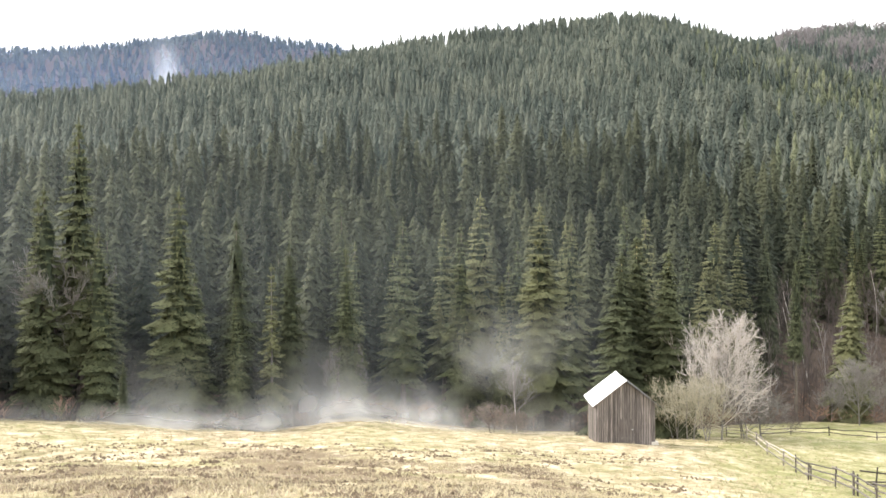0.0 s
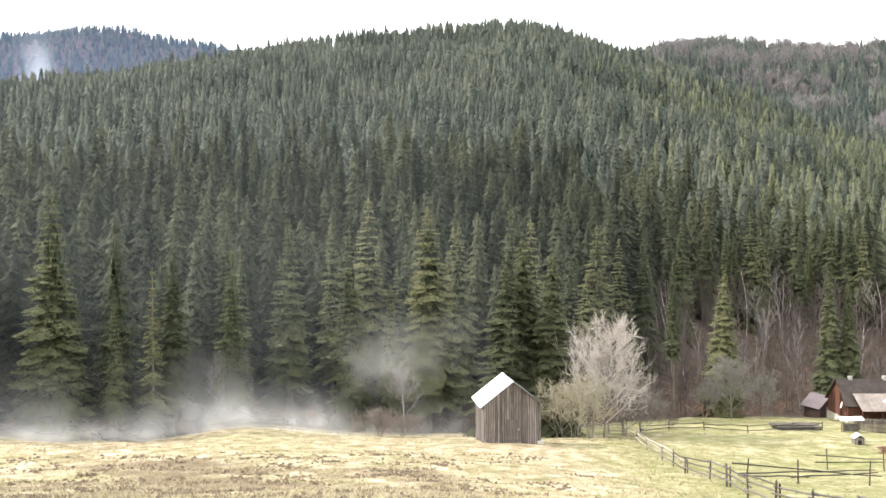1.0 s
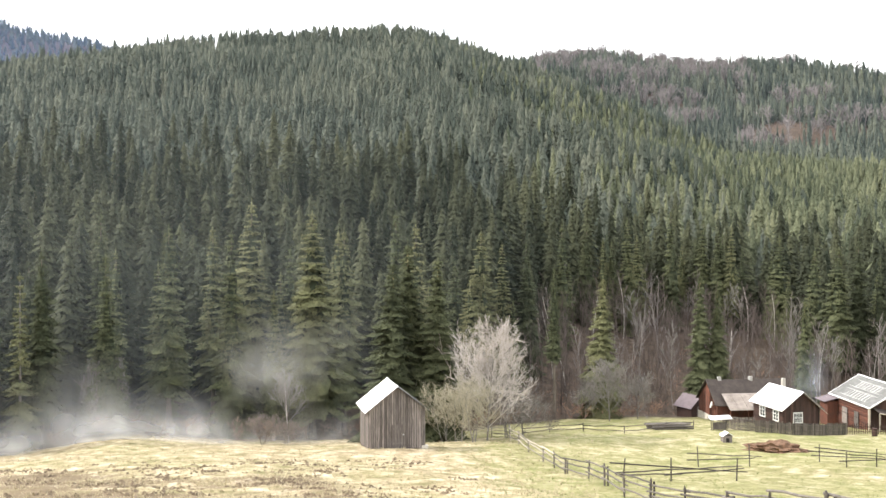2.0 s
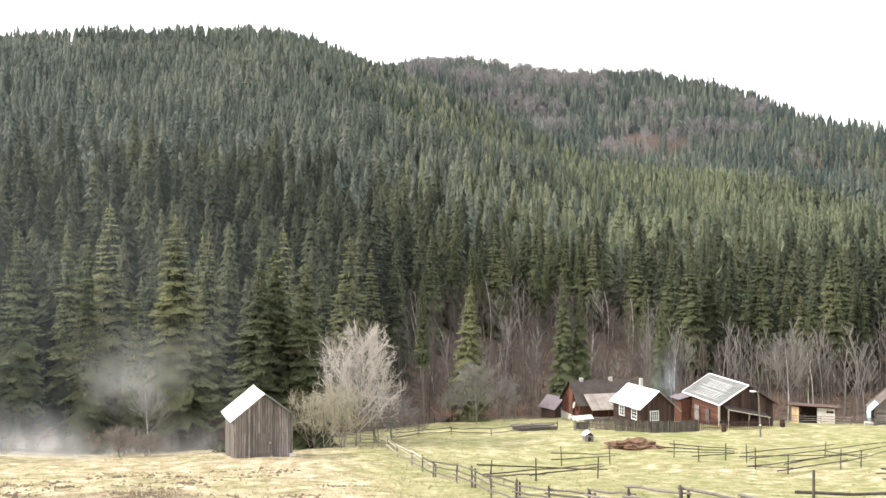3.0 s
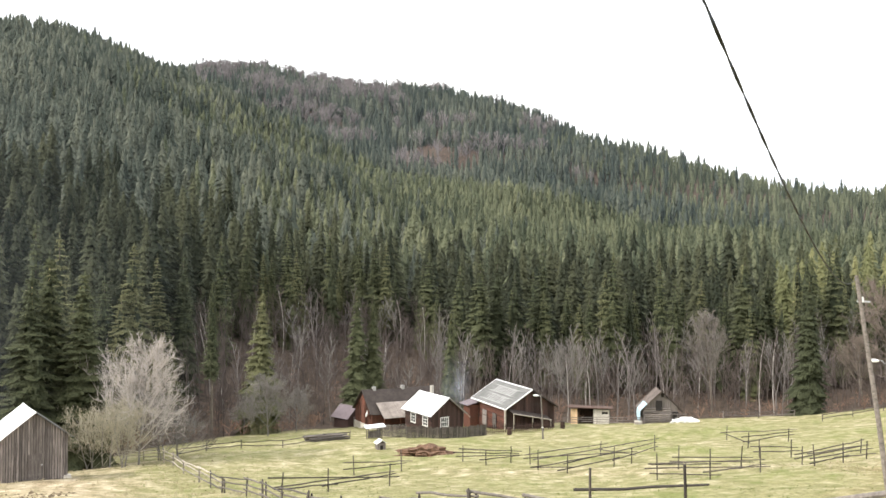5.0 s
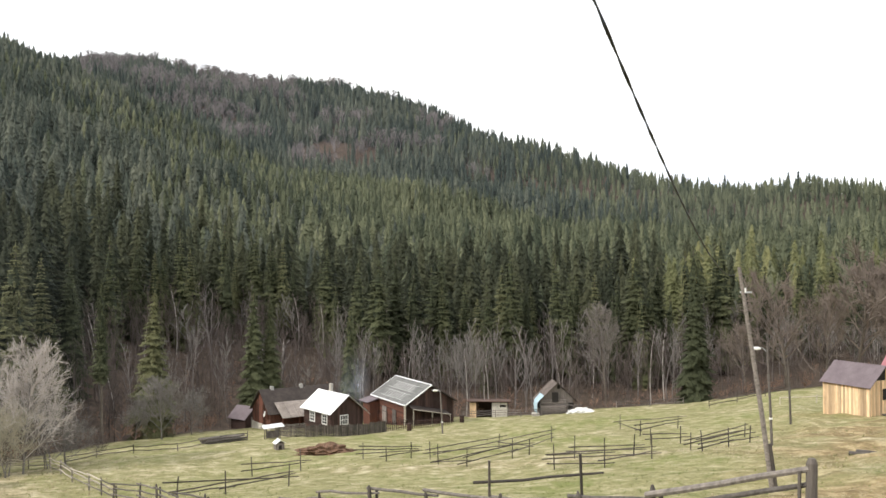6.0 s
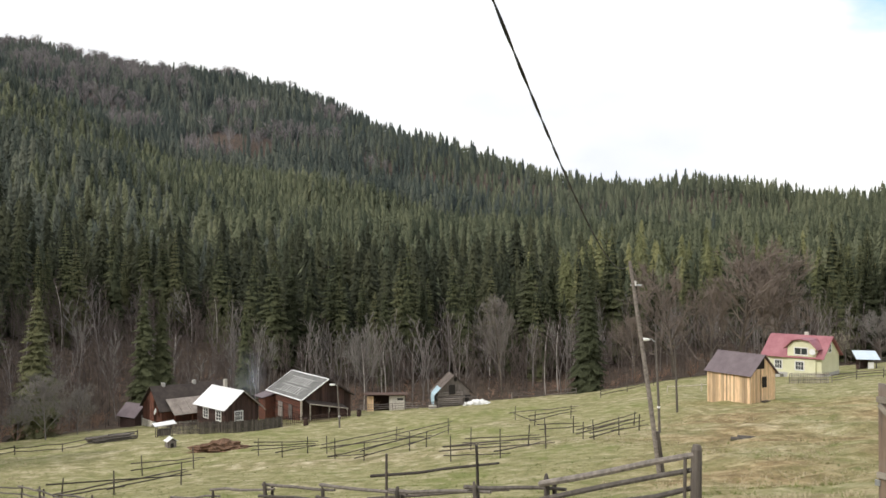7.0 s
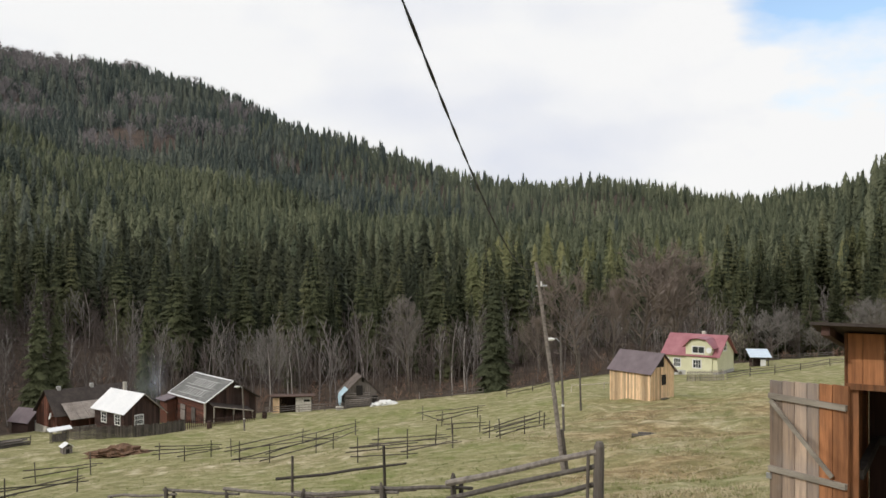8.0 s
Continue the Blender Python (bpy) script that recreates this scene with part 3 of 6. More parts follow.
def build_forest():
    x, y, a, r = plan_points(5.2, 70, 330, -33, 86)
    start = np.interp(a, BEAR, EDGE_R) + spruce_start(a)
    ok = r > start + 3 * lump(x, y, 9, 14)
    x, y, a, r, start = x[ok], y[ok], a[ok], r[ok], start[ok]
    near = (r < start + 17)
    keep = np.nonzero(near)[0]
    keep = keep[np.argsort((r - start)[keep])][:150]
    first, sunny = [], []
    for n, k in enumerate(keep):
        h, w = float(rng.normal(20, 3.4)), float(rng.uniform(0.95, 1.3))
        m = placed(x[k], y[k], h, w, float(rng.uniform(0, 6.28)))
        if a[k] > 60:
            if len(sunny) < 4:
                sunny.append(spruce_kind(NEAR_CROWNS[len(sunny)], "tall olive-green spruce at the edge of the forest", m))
                sunny[-1].children[1].data.materials[0] = NEEDLES_OLIVE_LIT
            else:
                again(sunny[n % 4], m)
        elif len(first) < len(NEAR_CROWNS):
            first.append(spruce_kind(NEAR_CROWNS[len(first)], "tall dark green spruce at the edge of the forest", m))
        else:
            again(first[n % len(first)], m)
    rest = np.ones(len(x), bool)
    rest[keep] = False
    mid = rest & (r + rng.normal(0, 22, len(r)) < 225)
    far = rest & ~mid
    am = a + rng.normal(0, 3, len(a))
    # shaded tone to the left, sunlit tone to the right
    for pick, mat, lab in ((mid & (am < 57), NEEDLES_SHADED, "dense green spruce wood on the lower slope, in shaded tones"),
                           (mid & (am >= 57), NEEDLES_SUNNY, "dense olive-green spruce wood above the farm, in sunlit tones")):
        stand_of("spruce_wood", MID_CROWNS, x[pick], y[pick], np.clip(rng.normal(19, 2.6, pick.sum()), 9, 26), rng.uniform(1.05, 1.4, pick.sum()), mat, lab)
    x2, y2, a2, r2 = plan_points(5.0, 330, 1080, -33, 84)
    rr, br = np.interp(a2, BEAR2, RIDGE_R), np.interp(a2, BEAR3, BACK_R)
    front = r2 < rr + 30
    behind = (r2 > rr + 30) & (r2 < br + 40) & (a2 > 12) & ~bare_clearing(x2, y2, a2, r2)
    behind &= ~birch_ground(x2, y2, a2, r2) | (rng.random(len(r2)) < 0.35)
    behind &= rng.random(len(r2)) < 0.8
    behind &= (height(x2, y2) + 26 - EYE_Z) / r2 > np.tan(np.radians(np.interp(a2, BEAR2, RIDGE_A))) - 0.004
    x3, y3 = np.concatenate([x[far], x2[front & (r2 < 430)]]), np.concatenate([y[far], y2[front & (r2 < 430)]])
    a3 = np.degrees(np.arctan2(x3, y3)) + 4 * lump(x3, y3, 60, 3) + rng.normal(0, 6, len(x3))
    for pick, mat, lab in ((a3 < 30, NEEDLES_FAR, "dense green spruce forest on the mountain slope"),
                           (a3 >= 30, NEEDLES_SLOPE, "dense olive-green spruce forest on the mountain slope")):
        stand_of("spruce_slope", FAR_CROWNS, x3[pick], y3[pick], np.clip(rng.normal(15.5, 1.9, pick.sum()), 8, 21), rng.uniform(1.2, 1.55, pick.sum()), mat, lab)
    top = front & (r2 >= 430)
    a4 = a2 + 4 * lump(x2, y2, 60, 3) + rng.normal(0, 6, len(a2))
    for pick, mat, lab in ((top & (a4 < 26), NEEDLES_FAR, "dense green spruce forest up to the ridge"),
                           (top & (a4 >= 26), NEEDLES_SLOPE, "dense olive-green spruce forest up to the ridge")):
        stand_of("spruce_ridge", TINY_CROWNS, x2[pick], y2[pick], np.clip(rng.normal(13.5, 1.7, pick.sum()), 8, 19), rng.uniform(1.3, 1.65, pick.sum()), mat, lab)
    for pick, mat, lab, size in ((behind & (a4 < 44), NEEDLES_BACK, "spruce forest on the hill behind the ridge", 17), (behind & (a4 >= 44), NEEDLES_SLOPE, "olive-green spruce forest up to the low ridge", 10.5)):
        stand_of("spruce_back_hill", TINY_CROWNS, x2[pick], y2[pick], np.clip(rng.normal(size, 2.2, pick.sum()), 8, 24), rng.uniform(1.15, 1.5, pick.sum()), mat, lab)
    x5, y5, a5, r5 = plan_points(18, 1700, 2420, -34, 2)
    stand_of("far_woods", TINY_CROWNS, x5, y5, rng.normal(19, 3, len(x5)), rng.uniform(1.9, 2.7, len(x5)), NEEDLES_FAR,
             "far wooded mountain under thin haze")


build_forest()


# ---- shapes ----
def box(bm, x0, x1, y0, y1, z0, z1, m=None):
    v = [bm.verts.new((x, y, z)) for z in (z0, z1) for x, y in ((x0, y0), (x1, y0), (x1, y1), (x0, y1))]
    if m is not None:
        for q in v:
            q.co = m @ q.co
    for f in ((3, 2, 1, 0), (4, 5, 6, 7), (0, 1, 5, 4), (1, 2, 6, 5), (2, 3, 7, 6), (3, 0, 4, 7)):
        bm.faces.new([v[k] for k in f])
    return v


def boxes(*rows):
    bm = bmesh.new()
    for r in rows:
        box(bm, *r)
    return bm


def slab(bm, corners, thick):
    """A sheet through four corners with a thickness below it."""
    c = [Vector(p) for p in corners]
    n = (c[1] - c[0]).cross(c[3] - c[0]).normalized()
    top, low = [bm.verts.new(p) for p in c], [bm.verts.new(p - n * thick) for p in c]
    bm.faces.new(top)
    bm.faces.new(low[::-1])
    for k in range(4):
        bm.faces.new((top[k], low[k], low[(k + 1) % 4], top[(k + 1) % 4]))


def rod(bm, pts, radii, sides=6):
    """A round bar through places, with a radius at each."""
    pts = [Vector(p) for p in pts]
    prev = None
    for k, p in enumerate(pts):
        d = (pts[min(k + 1, len(pts) - 1)] - pts[max(k - 1, 0)]).normalized()
        u = d.orthogonal().normalized() if abs(d.z) > 0.9 else d.cross(Vector((0, 0, 1))).normalized()
        w = d.cross(u)
        r = radii[k] if isinstance(radii, (list, tuple)) else radii
        ring = [bm.verts.new(p + r * (u * math.cos(q * 6.2832 / sides) + w * math.sin(q * 6.2832 / sides))) for q in range(sides)]
        if prev:
            for q in range(sides):
                bm.faces.new((prev[q], prev[(q + 1) % sides], ring[(q + 1) % sides], ring[q]))
        else:
            bm.faces.new(ring[::-1])
        prev = ring
    bm.faces.new(prev)


def one_rod(pts, radii, sides=6):
    bm = bmesh.new()
    rod(bm, pts, radii, sides)
    bmesh.ops.recalc_face_normals(bm, faces=bm.faces)
    return bm


def corner_pose(az, r, heading, up=0.0):
    """A pose with its origin on the ground at bearing az and range r, and its y axis along a compass heading."""
    return Matrix.Translation(spot(az, r, up)) @ Matrix.Rotation(radians(-heading), 4, "Z")


def board_row(parent, name, mat, length, top_at, width, low, thick, place, low_jitter=0.03, gap=0.012):
    """Upright boards side by side; top_at(u) is the height at u along the row; place maps (u, depth, z)."""
    u = 0.0
    while u < length - 0.02:
        w = min(width * random.uniform(0.8, 1.2), length - u)
        a, b = u + gap / 2, u + w - gap / 2
        d = random.uniform(0, 0.014)
        zl = low + random.uniform(-low_jitter, low_jitter)
        bm = bmesh.new()
        v = [bm.verts.new(place(*p)) for p in ((a, d, zl), (b, d, zl), (b, d, top_at(b)), (a, d, top_at(a)),
                                               (a, d + thick, zl), (b, d + thick, zl), (b, d + thick, top_at(b)), (a, d + thick, top_at(a)))]
        for f in ((0, 1, 2, 3), (7, 6, 5, 4), (0, 4, 5, 1), (1, 5, 6, 2), (2, 6, 7, 3), (3, 7, 4, 0)):
            bm.faces.new([v[k] for k in f])
        bmesh.ops.recalc_face_normals(bm, faces=bm.faces)
        part(name, bm, mat, parent)
        u += w


def gable_shell(bm, W, L, wall, ridge, low, t=0.06, inset=0.05):
    """Inner walls of a gabled house, closed, standing a little inside the boards."""
    a, b, c, d = inset, W - inset, inset, L - inset
    prof = [(a, low), (b, low), (b, wall), (W / 2, ridge - 0.08), (a, wall)]
    f = [bm.verts.new((x, c, z)) for x, z in prof]
    g = [bm.verts.new((x, d, z)) for x, z in prof]
    bm.faces.new(f)
    bm.faces.new(g[::-1])
    for k in range(5):
        bm.faces.new((f[k], g[k], g[(k + 1) % 5], f[(k + 1) % 5]))
    bmesh.ops.recalc_face_normals(bm, faces=bm.faces)


def gable_roof(parent, W, L, wall, ridge, over, ends, thick, mat, mat2=None, sag=0.0, seams=0, seam_mat=None):
    """Two slopes; over: beyond the side walls, ends: beyond the gables."""
    rise = (ridge - wall) / (W / 2)
    e = wall - rise * over
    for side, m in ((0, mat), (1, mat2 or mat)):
        bm = bmesh.new()
        x0, x1 = (-over, W / 2) if side == 0 else (W + over, W / 2)
        n = 6
        for k in range(n):
            y0, y1 = -ends + (L + 2 * ends) * k / n, -ends + (L + 2 * ends) * (k + 1) / n
            s0, s1 = sag * math.sin(math.pi * k / n), sag * math.sin(math.pi * (k + 1) / n)
            c = [(x0, y0, e - s0), (x1, y0, ridge - s0), (x1, y1, ridge - s1), (x0, y1, e - s1)]
            slab(bm, c if side else c[::-1], thick)
        bmesh.ops.remove_doubles(bm, verts=bm.verts, dist=0.001)
        bmesh.ops.recalc_face_normals(bm, faces=bm.faces)
        slope = part("roof_slope", bm, m, parent)
        for k in range(seams):
            y = -ends + (L + 2 * ends) * (k + 0.5) / seams
            off = 0.02
            part("roof_seam", one_rod([(x0, y, e + off), (x1, y, ridge + off)], 0.025, 4), seam_mat or m, slope)
    part("ridge_cap", one_rod([(W / 2, -ends, ridge + 0.02), (W / 2, L / 2, ridge + 0.02 - sag), (W / 2, L + ends, ridge + 0.02)], 0.06), mat, parent)


def window(parent, place, w, h, panes=(2, 2), frame_w=0.09, mat=None):
    """A window standing proud of a wall; place maps (u, out, z) from its lower corner."""
    mat = mat or WHITE_PAINT

    def quadbox(u0, u1, d0, d1, z0, z1):
        bm = bmesh.new()
        v = [bm.verts.new(place(u, d, z)) for z in (z0, z1) for u, d in ((u0, d0), (u1, d0), (u1, d1), (u0, d1))]
        for f in ((3, 2, 1, 0), (4, 5, 6, 7), (0, 1, 5, 4), (1, 2, 6, 5), (2, 3, 7, 6), (3, 0, 4, 7)):
            bm.faces.new([v[k] for k in f])
        bmesh.ops.recalc_face_normals(bm, faces=bm.faces)
        return bm

    win = part("window", quadbox(-frame_w, w + frame_w, 0.0, 0.02, -frame_w, h + frame_w), mat, parent, "white-painted wooden window")
    for u0, u1, z0, z1 in ((-frame_w, 0, -frame_w, h + frame_w), (w, w + frame_w, -frame_w, h + frame_w), (0, w, -frame_w, 0), (0, w, h, h + frame_w)):
        part("window_frame", quadbox(u0, u1, 0.02, 0.06, z0, z1), mat, win)
    nx, nz = panes
    for i in range(nx):
        for j in range(nz):
            part("pane", quadbox(w * i / nx + 0.03, w * (i + 1) / nx - 0.03, 0.02, 0.03, h * j / nz + 0.03, h * (j + 1) / nz - 0.03), glass_m, win)
    for i in range(1, nx):
        part("glazing_bar", quadbox(w * i / nx - 0.03, w * i / nx + 0.03, 0.02, 0.05, 0, h), mat, win)
    for j in range(1, nz):
        part("glazing_bar", quadbox(0, w, 0.022, 0.048, h * j / nz - 0.03, h * j / nz + 0.03), mat, win)
    return win


# ---- the field barn ----
def field_barn():
    W, L, wall, ridge = 4.4, 4.3, 2.95, 4.65
    ob = thing("barn", corner_pose(9.55, 69.3, 1.0), "small weathered grey board barn with a white metal roof", "barn")
    bm = bmesh.new()
    gable_shell(bm, W, L, wall, ridge, -0.6)
    # closed dark shell: the shade between the boards is in its colour
    part("inner_wall", bm, UNLIT_INSIDE, ob)
    slope = (ridge - wall) / (W / 2)
    top = lambda u: wall + slope * min(u, W - u) - 0.05
    board_row(ob, "board", GREY_BOARD, W, top, 0.17, -0.25, 0.03, lambda u, d, z: (u, -d, z), 0.14, 0.034)
    board_row(ob, "board", GREY_BOARD, L, lambda u: wall - 0.05, 0.2, -0.35, 0.03, lambda u, d, z: (-d, u, z), 0.08)
    part("back_wall", boxes((0, W, L - 0.04, L, -0.6, wall - 0.05)), GREY_BOARD, ob)
    part("side_wall", boxes((W - 0.04, W, 0.05, L - 0.05, -0.6, wall - 0.12)), GREY_BOARD, ob)
    # right slope away from the sun: its shade is painted in grey
    gable_roof(ob, W, L, wall, ridge, 0.32, 0.3, 0.05, WHITE_METAL, GREY_AND_SHADE_SHEET, 0.04)
    # plank door in the gable, its batten and latch
    door = part("door", boxes((1.75, 2.75, -0.075, -0.05, -0.05, 1.75)), GREY_BOARD, ob, "grey plank door flush with the gable boards")
    part("batten", boxes((1.78, 2.72, -0.10, -0.075, 0.25, 0.37)), GREY_BOARD, door)
    part("batten", boxes((1.78, 2.72, -0.10, -0.075, 1.35, 1.47)), GREY_BOARD, door)
    part("latch", boxes((2.6, 2.72, -0.13, -0.10, 0.95, 1.02)), STEEL, door)
    part("corner_stone", boxes((-0.15, 0.35, -0.2, 0.3, -0.6, -0.05)), STONE, ob)
    part("corner_stone", boxes((W - 0.3, W + 0.2, -0.2, 0.3, -0.6, 0.06)), STONE, ob)


field_barn()


# ---- the farmstead ----
def white_roof_house():
    W, L, wall, ridge = 4.2, 6.2, 2.3, 3.95
    ob = thing("cottage", corner_pose(34.75, 104.5, 4.0, 0.1), "small dark brown timber cottage with a white metal roof", "house")
    bm = bmesh.new()
    gable_shell(bm, W, L, wall, ridge, -1.2, inset=0.03)
    part("wall", bm, BROWN_BOARD, ob)
    slope = (ridge - wall) / (W / 2)
    board_row(ob, "board", BROWN_BOARD, W, lambda u: wall + slope * min(u, W - u) - 0.06, 0.3, -0.9, 0.03, lambda u, d, z: (u, -d, z))
    for k in range(11):
        z = -0.3 + k * 0.235
        part("log", one_rod([(-0.02, 0.03, z + 0.1), (-0.02, L - 0.03, z + 0.1)], 0.115, 6), BROWN_BOARD, ob)
    # white slope to the sun; grey colour gives the other its shade
    gable_roof(ob, W, L, wall, ridge, 0.42, 0.4, 0.06, WHITE_METAL, GREY_AND_SHADE_SHEET)
    window(ob, lambda u, d, z: (1.15 + u, -0.05 - d, 0.7 + z), 0.95, 1.0, (4, 2), 0.08)
    window(ob, lambda u, d, z: (-0.13 - d, 0.8 + u, 0.75 + z), 1.0, 1.05, (2, 3), 0.09)
    window(ob, lambda u, d, z: (-0.13 - d, 3.6 + u, 0.75 + z), 1.0, 1.05, (2, 3), 0.09)
    part("chimney", boxes((2.65, 3.0, 4.65, 5.0, 3.3, 4.75)), STONE, ob)
    part("barge_board", one_rod([(W / 2, -0.42, ridge), (W + 0.75, -0.42, wall - 0.75)], 0.05, 4), PALE_RAIL, ob, "pale barge board of the gable")


def long_house():
    # the gable faces the field, the ridge runs away to the right
    W, L, wall, ridge = 5.6, 9.0, 2.4, 4.9
    ob = thing("farmhouse", corner_pose(31.0, 113.5, 98.0, -0.35) @ Matrix.Translation((-W, 0, 0)), "long red-brown log farmhouse with a dark old roof", "house")
    bm = bmesh.new()
    gable_shell(bm, W, L, wall, ridge, 0.1, inset=0.02)
    part("wall", bm, RED_BOARD, ob)
    part("foundation", boxes((-0.1, W + 0.1, -0.1, L + 0.1, -2.2, 0.75)), STONE, ob, "whitewashed stone foundation")
    slope = (ridge - wall) / (W / 2)
    board_row(ob, "board", RED_BOARD, W, lambda u: wall + slope * min(u, W - u) - 0.06, 0.32, 0.7, 0.03, lambda u, d, z: (u, -d, z))
    gable_roof(ob, W, L, wall, ridge, 0.25, 0.35, 0.08, DARK_SHINGLE, DARK_SHINGLE, 0.10)
    # veranda roof of worn sheets on the side of the meadow
    porch = part("veranda_roof", boxes(), PATCH_SHEET, ob, "low veranda roof of worn grey sheets")
    for k in range(7):
        y0 = 0.9 + k * 1.15
        bm = bmesh.new()
        slab(bm, [(W + 1.7, y0, 1.92 + random.uniform(-0.03, 0.03)), (W + 1.7, y0 + 1.12, 1.92), (W - 0.9, y0 + 1.12, 3.5), (W - 0.9, y0, 3.5)], 0.04)
        bmesh.ops.recalc_face_normals(bm, faces=bm.faces)
        part("roof_sheet", bm, PATCH_SHEET, porch)
    for y in (1.0, 3.2, 5.4, 7.8):
        part("veranda_post", one_rod([(W + 1.5, y, -1.4), (W + 1.5, y, 1.95)], 0.07), RED_BOARD, ob)
    part("veranda_rail", one_rod([(W + 1.5, 1.0, 0.75), (W + 1.5, 7.8, 0.75)], 0.05), RED_BOARD, ob)
    part("veranda_floor", boxes((W, W + 1.6, 0.9, 8.0, -0.3, -0.15)), RED_BOARD, ob)
    part("veranda_panel", boxes((W + 1.46, W + 1.52, 1.0, 7.8, -0.3, 0.7)), RED_BOARD, ob)
    part("satellite_dish", one_rod([(W - 0.7, -0.35, 2.2), (W - 0.72, -0.42, 2.22), (W - 0.74, -0.5, 2.24)], [0.12, 0.36, 0.40], 12), WHITE_PAINT, ob, "white satellite dish on the gable")
    part("dish_arm", one_rod([(W - 0.7, 0.0, 2.2), (W - 0.7, -0.4, 2.2)], 0.03), STEEL, ob)
    for y in (1.2, 5.2):
        part("chimney", boxes((W / 2 - 0.2, W / 2 + 0.2, y, y + 0.4, ridge - 0.5, ridge + 0.35)), CONCRETE, ob)
    window(ob, lambda u, d, z: (W + 0.02 + d, 5.6 + u, 0.95 + z), 0.8, 0.9, (2, 2), 0.07)


def plum_shed():
    W, L = 2.6, 3.0
    ob = thing("shed", corner_pose(29.5, 122.0, 350.0, -0.3), "small shed with a brown metal roof beside the farmhouse", "shed")
    bm = bmesh.new()
    gable_shell(bm, W, L, 1.7, 2.9, -1.2, inset=0.02)
    part("wall", bm, BROWN_BOARD, ob)
    gable_roof(ob, W, L, 1.7, 2.9, 0.35, 0.3, 0.05, PLUM_SHEET)
    part("door", boxes((0.9, 1.7, -0.04, 0.0, 0.0, 1.6)), GREY_BOARD, ob)


def stone_barn():
    W, L, wall, ridge = 6.6, 9.3, 2.6, 4.65
    ob = thing("hay_barn", corner_pose(39.35, 110.0, 14.0, 0.0), "large red-brown log barn with a patched grey roof", "barn")
    bm = bmesh.new()
    gable_shell(bm, W, L, wall, ridge, -1.5, inset=0.03)
    part("wall", bm, BROWN_BOARD, ob)
    slope = (ridge - wall) / (W / 2)
    board_row(ob, "board", BROWN_BOARD, W, lambda u: wall + slope * min(u, W - u) - 0.08, 0.36, -1.0, 0.03, lambda u, d, z: (u, -d, z))
    for k in range(12):
        part("log", one_rod([(-0.02, 0.03, -0.5 + k * 0.27), (-0.02, L - 0.03, -0.5 + k * 0.27)], 0.135, 6), RED_LOG, ob)
    part("corner_post", one_rod([(-0.06, -0.04, -1), (-0.06, -0.04, wall - 0.1)], 0.14), PALE_RAIL, ob)
    # right slope coloured darker for its shaded side
    gable_roof(ob, W, L, wall, ridge, 0.30, 0.55, 0.09, GREY_AND_SHADE_SHEET, DARK_SHINGLE, 0.05)
    # white edging and rows of pale patches on the slope
    over, ends = 0.30, 0.55
    e = wall - slope * over
    lift = 0.05
    at = lambda f, y: (-over + f * (W / 2 + over), y, e + f * (ridge - e) + lift)
    for f, y0, y1 in ((0.0, -ends, L + ends), (1.0, -ends, L + ends)):
        part("roof_edging", one_rod([at(f, y0), at(f, y1)], 0.09, 5), WHITE_METAL, ob, "white metal roof edging")
    for y in (-ends, L + ends):
        part("roof_edging", one_rod([at(0, y), at(1, y)], 0.09, 5), WHITE_METAL, ob, "white metal roof edging")
    for row, f in enumerate((0.18, 0.56)):
        for k in range(12):
            y = 0.5 + k * 0.70 + 0.2 * row
            bm = bmesh.new()
            w = random.uniform(0.10, 0.2)
            slab(bm, [at(f, y), at(f, y + w), at(f + 0.24, y + w), at(f + 0.24, y)], 0.02)
            bmesh.ops.recalc_face_normals(bm, faces=bm.faces)
            part("roof_patch", bm, PALE_SHEET, ob, "pale repair patch")
        part("roof_batten", one_rod([at(f - 0.02, 0.4), at(f - 0.02, L - 0.3)], 0.04, 4), PALE_SHEET, ob)
        part("roof_batten", one_rod([at(f + 0.25, 0.4), at(f + 0.25, L - 0.3)], 0.04, 4), PALE_SHEET, ob)
    # doors on the long side
    for y, w in ((2.2, 1.0), (5.0, 1.3), (7.6, 0.9)):
        door = part("door", boxes((-0.26, -0.2, y, y + w, -0.3, 1.55)), GREY_BOARD, ob, "pale plank door")
        part("batten", boxes((-0.29, -0.26, y, y + w, 0.9, 1.0)), POST, door)
    # lean-to in front of the gable
    bm = bmesh.new()
    slab(bm, [(0.3, -1.6, 2.15), (5.4, -1.6, 1.15), (5.4, 0.0, 1.5), (0.3, 0.0, 2.5)], 0.07)
    bmesh.ops.recalc_face_normals(bm, faces=bm.faces)
    lean = part("lean_to_roof", bm, DARK_SHINGLE, ob)
    part("fascia", one_rod([(0.3, -1.62, 2.12), (5.4, -1.62, 1.12)], 0.06, 4), PALE_RAIL, lean)
    for x in (0.4, 2.9, 5.3):
        part("lean_to_post", one_rod([(x, -1.5, -1.6), (x, -1.5, 2.05 - 0.196 * (x - 0.4))], 0.09), PALE_RAIL, ob)
    for k in range(5):
        part("rail", one_rod([(0.4, -1.45, -0.4 + 0.26 * k), (5.3, -1.45, -0.5 + 0.26 * k)], 0.11, 5), BROWN_BOARD, ob)
    part("side_annex", boxes((-1.4, 0, 7.6, L + 0.4, -1.2, 1.9)), RED_BOARD, ob)
    bm = bmesh.new()
    slab(bm, [(-1.9, 7.3, 1.9), (0, 7.3, 2.4), (0, L + 0.8, 2.4), (-1.9, L + 0.8, 1.9)], 0.06)
    bmesh.ops.recalc_face_normals(bm, faces=bm.faces)
    part("annex_roof", bm, PLUM_SHEET, ob)


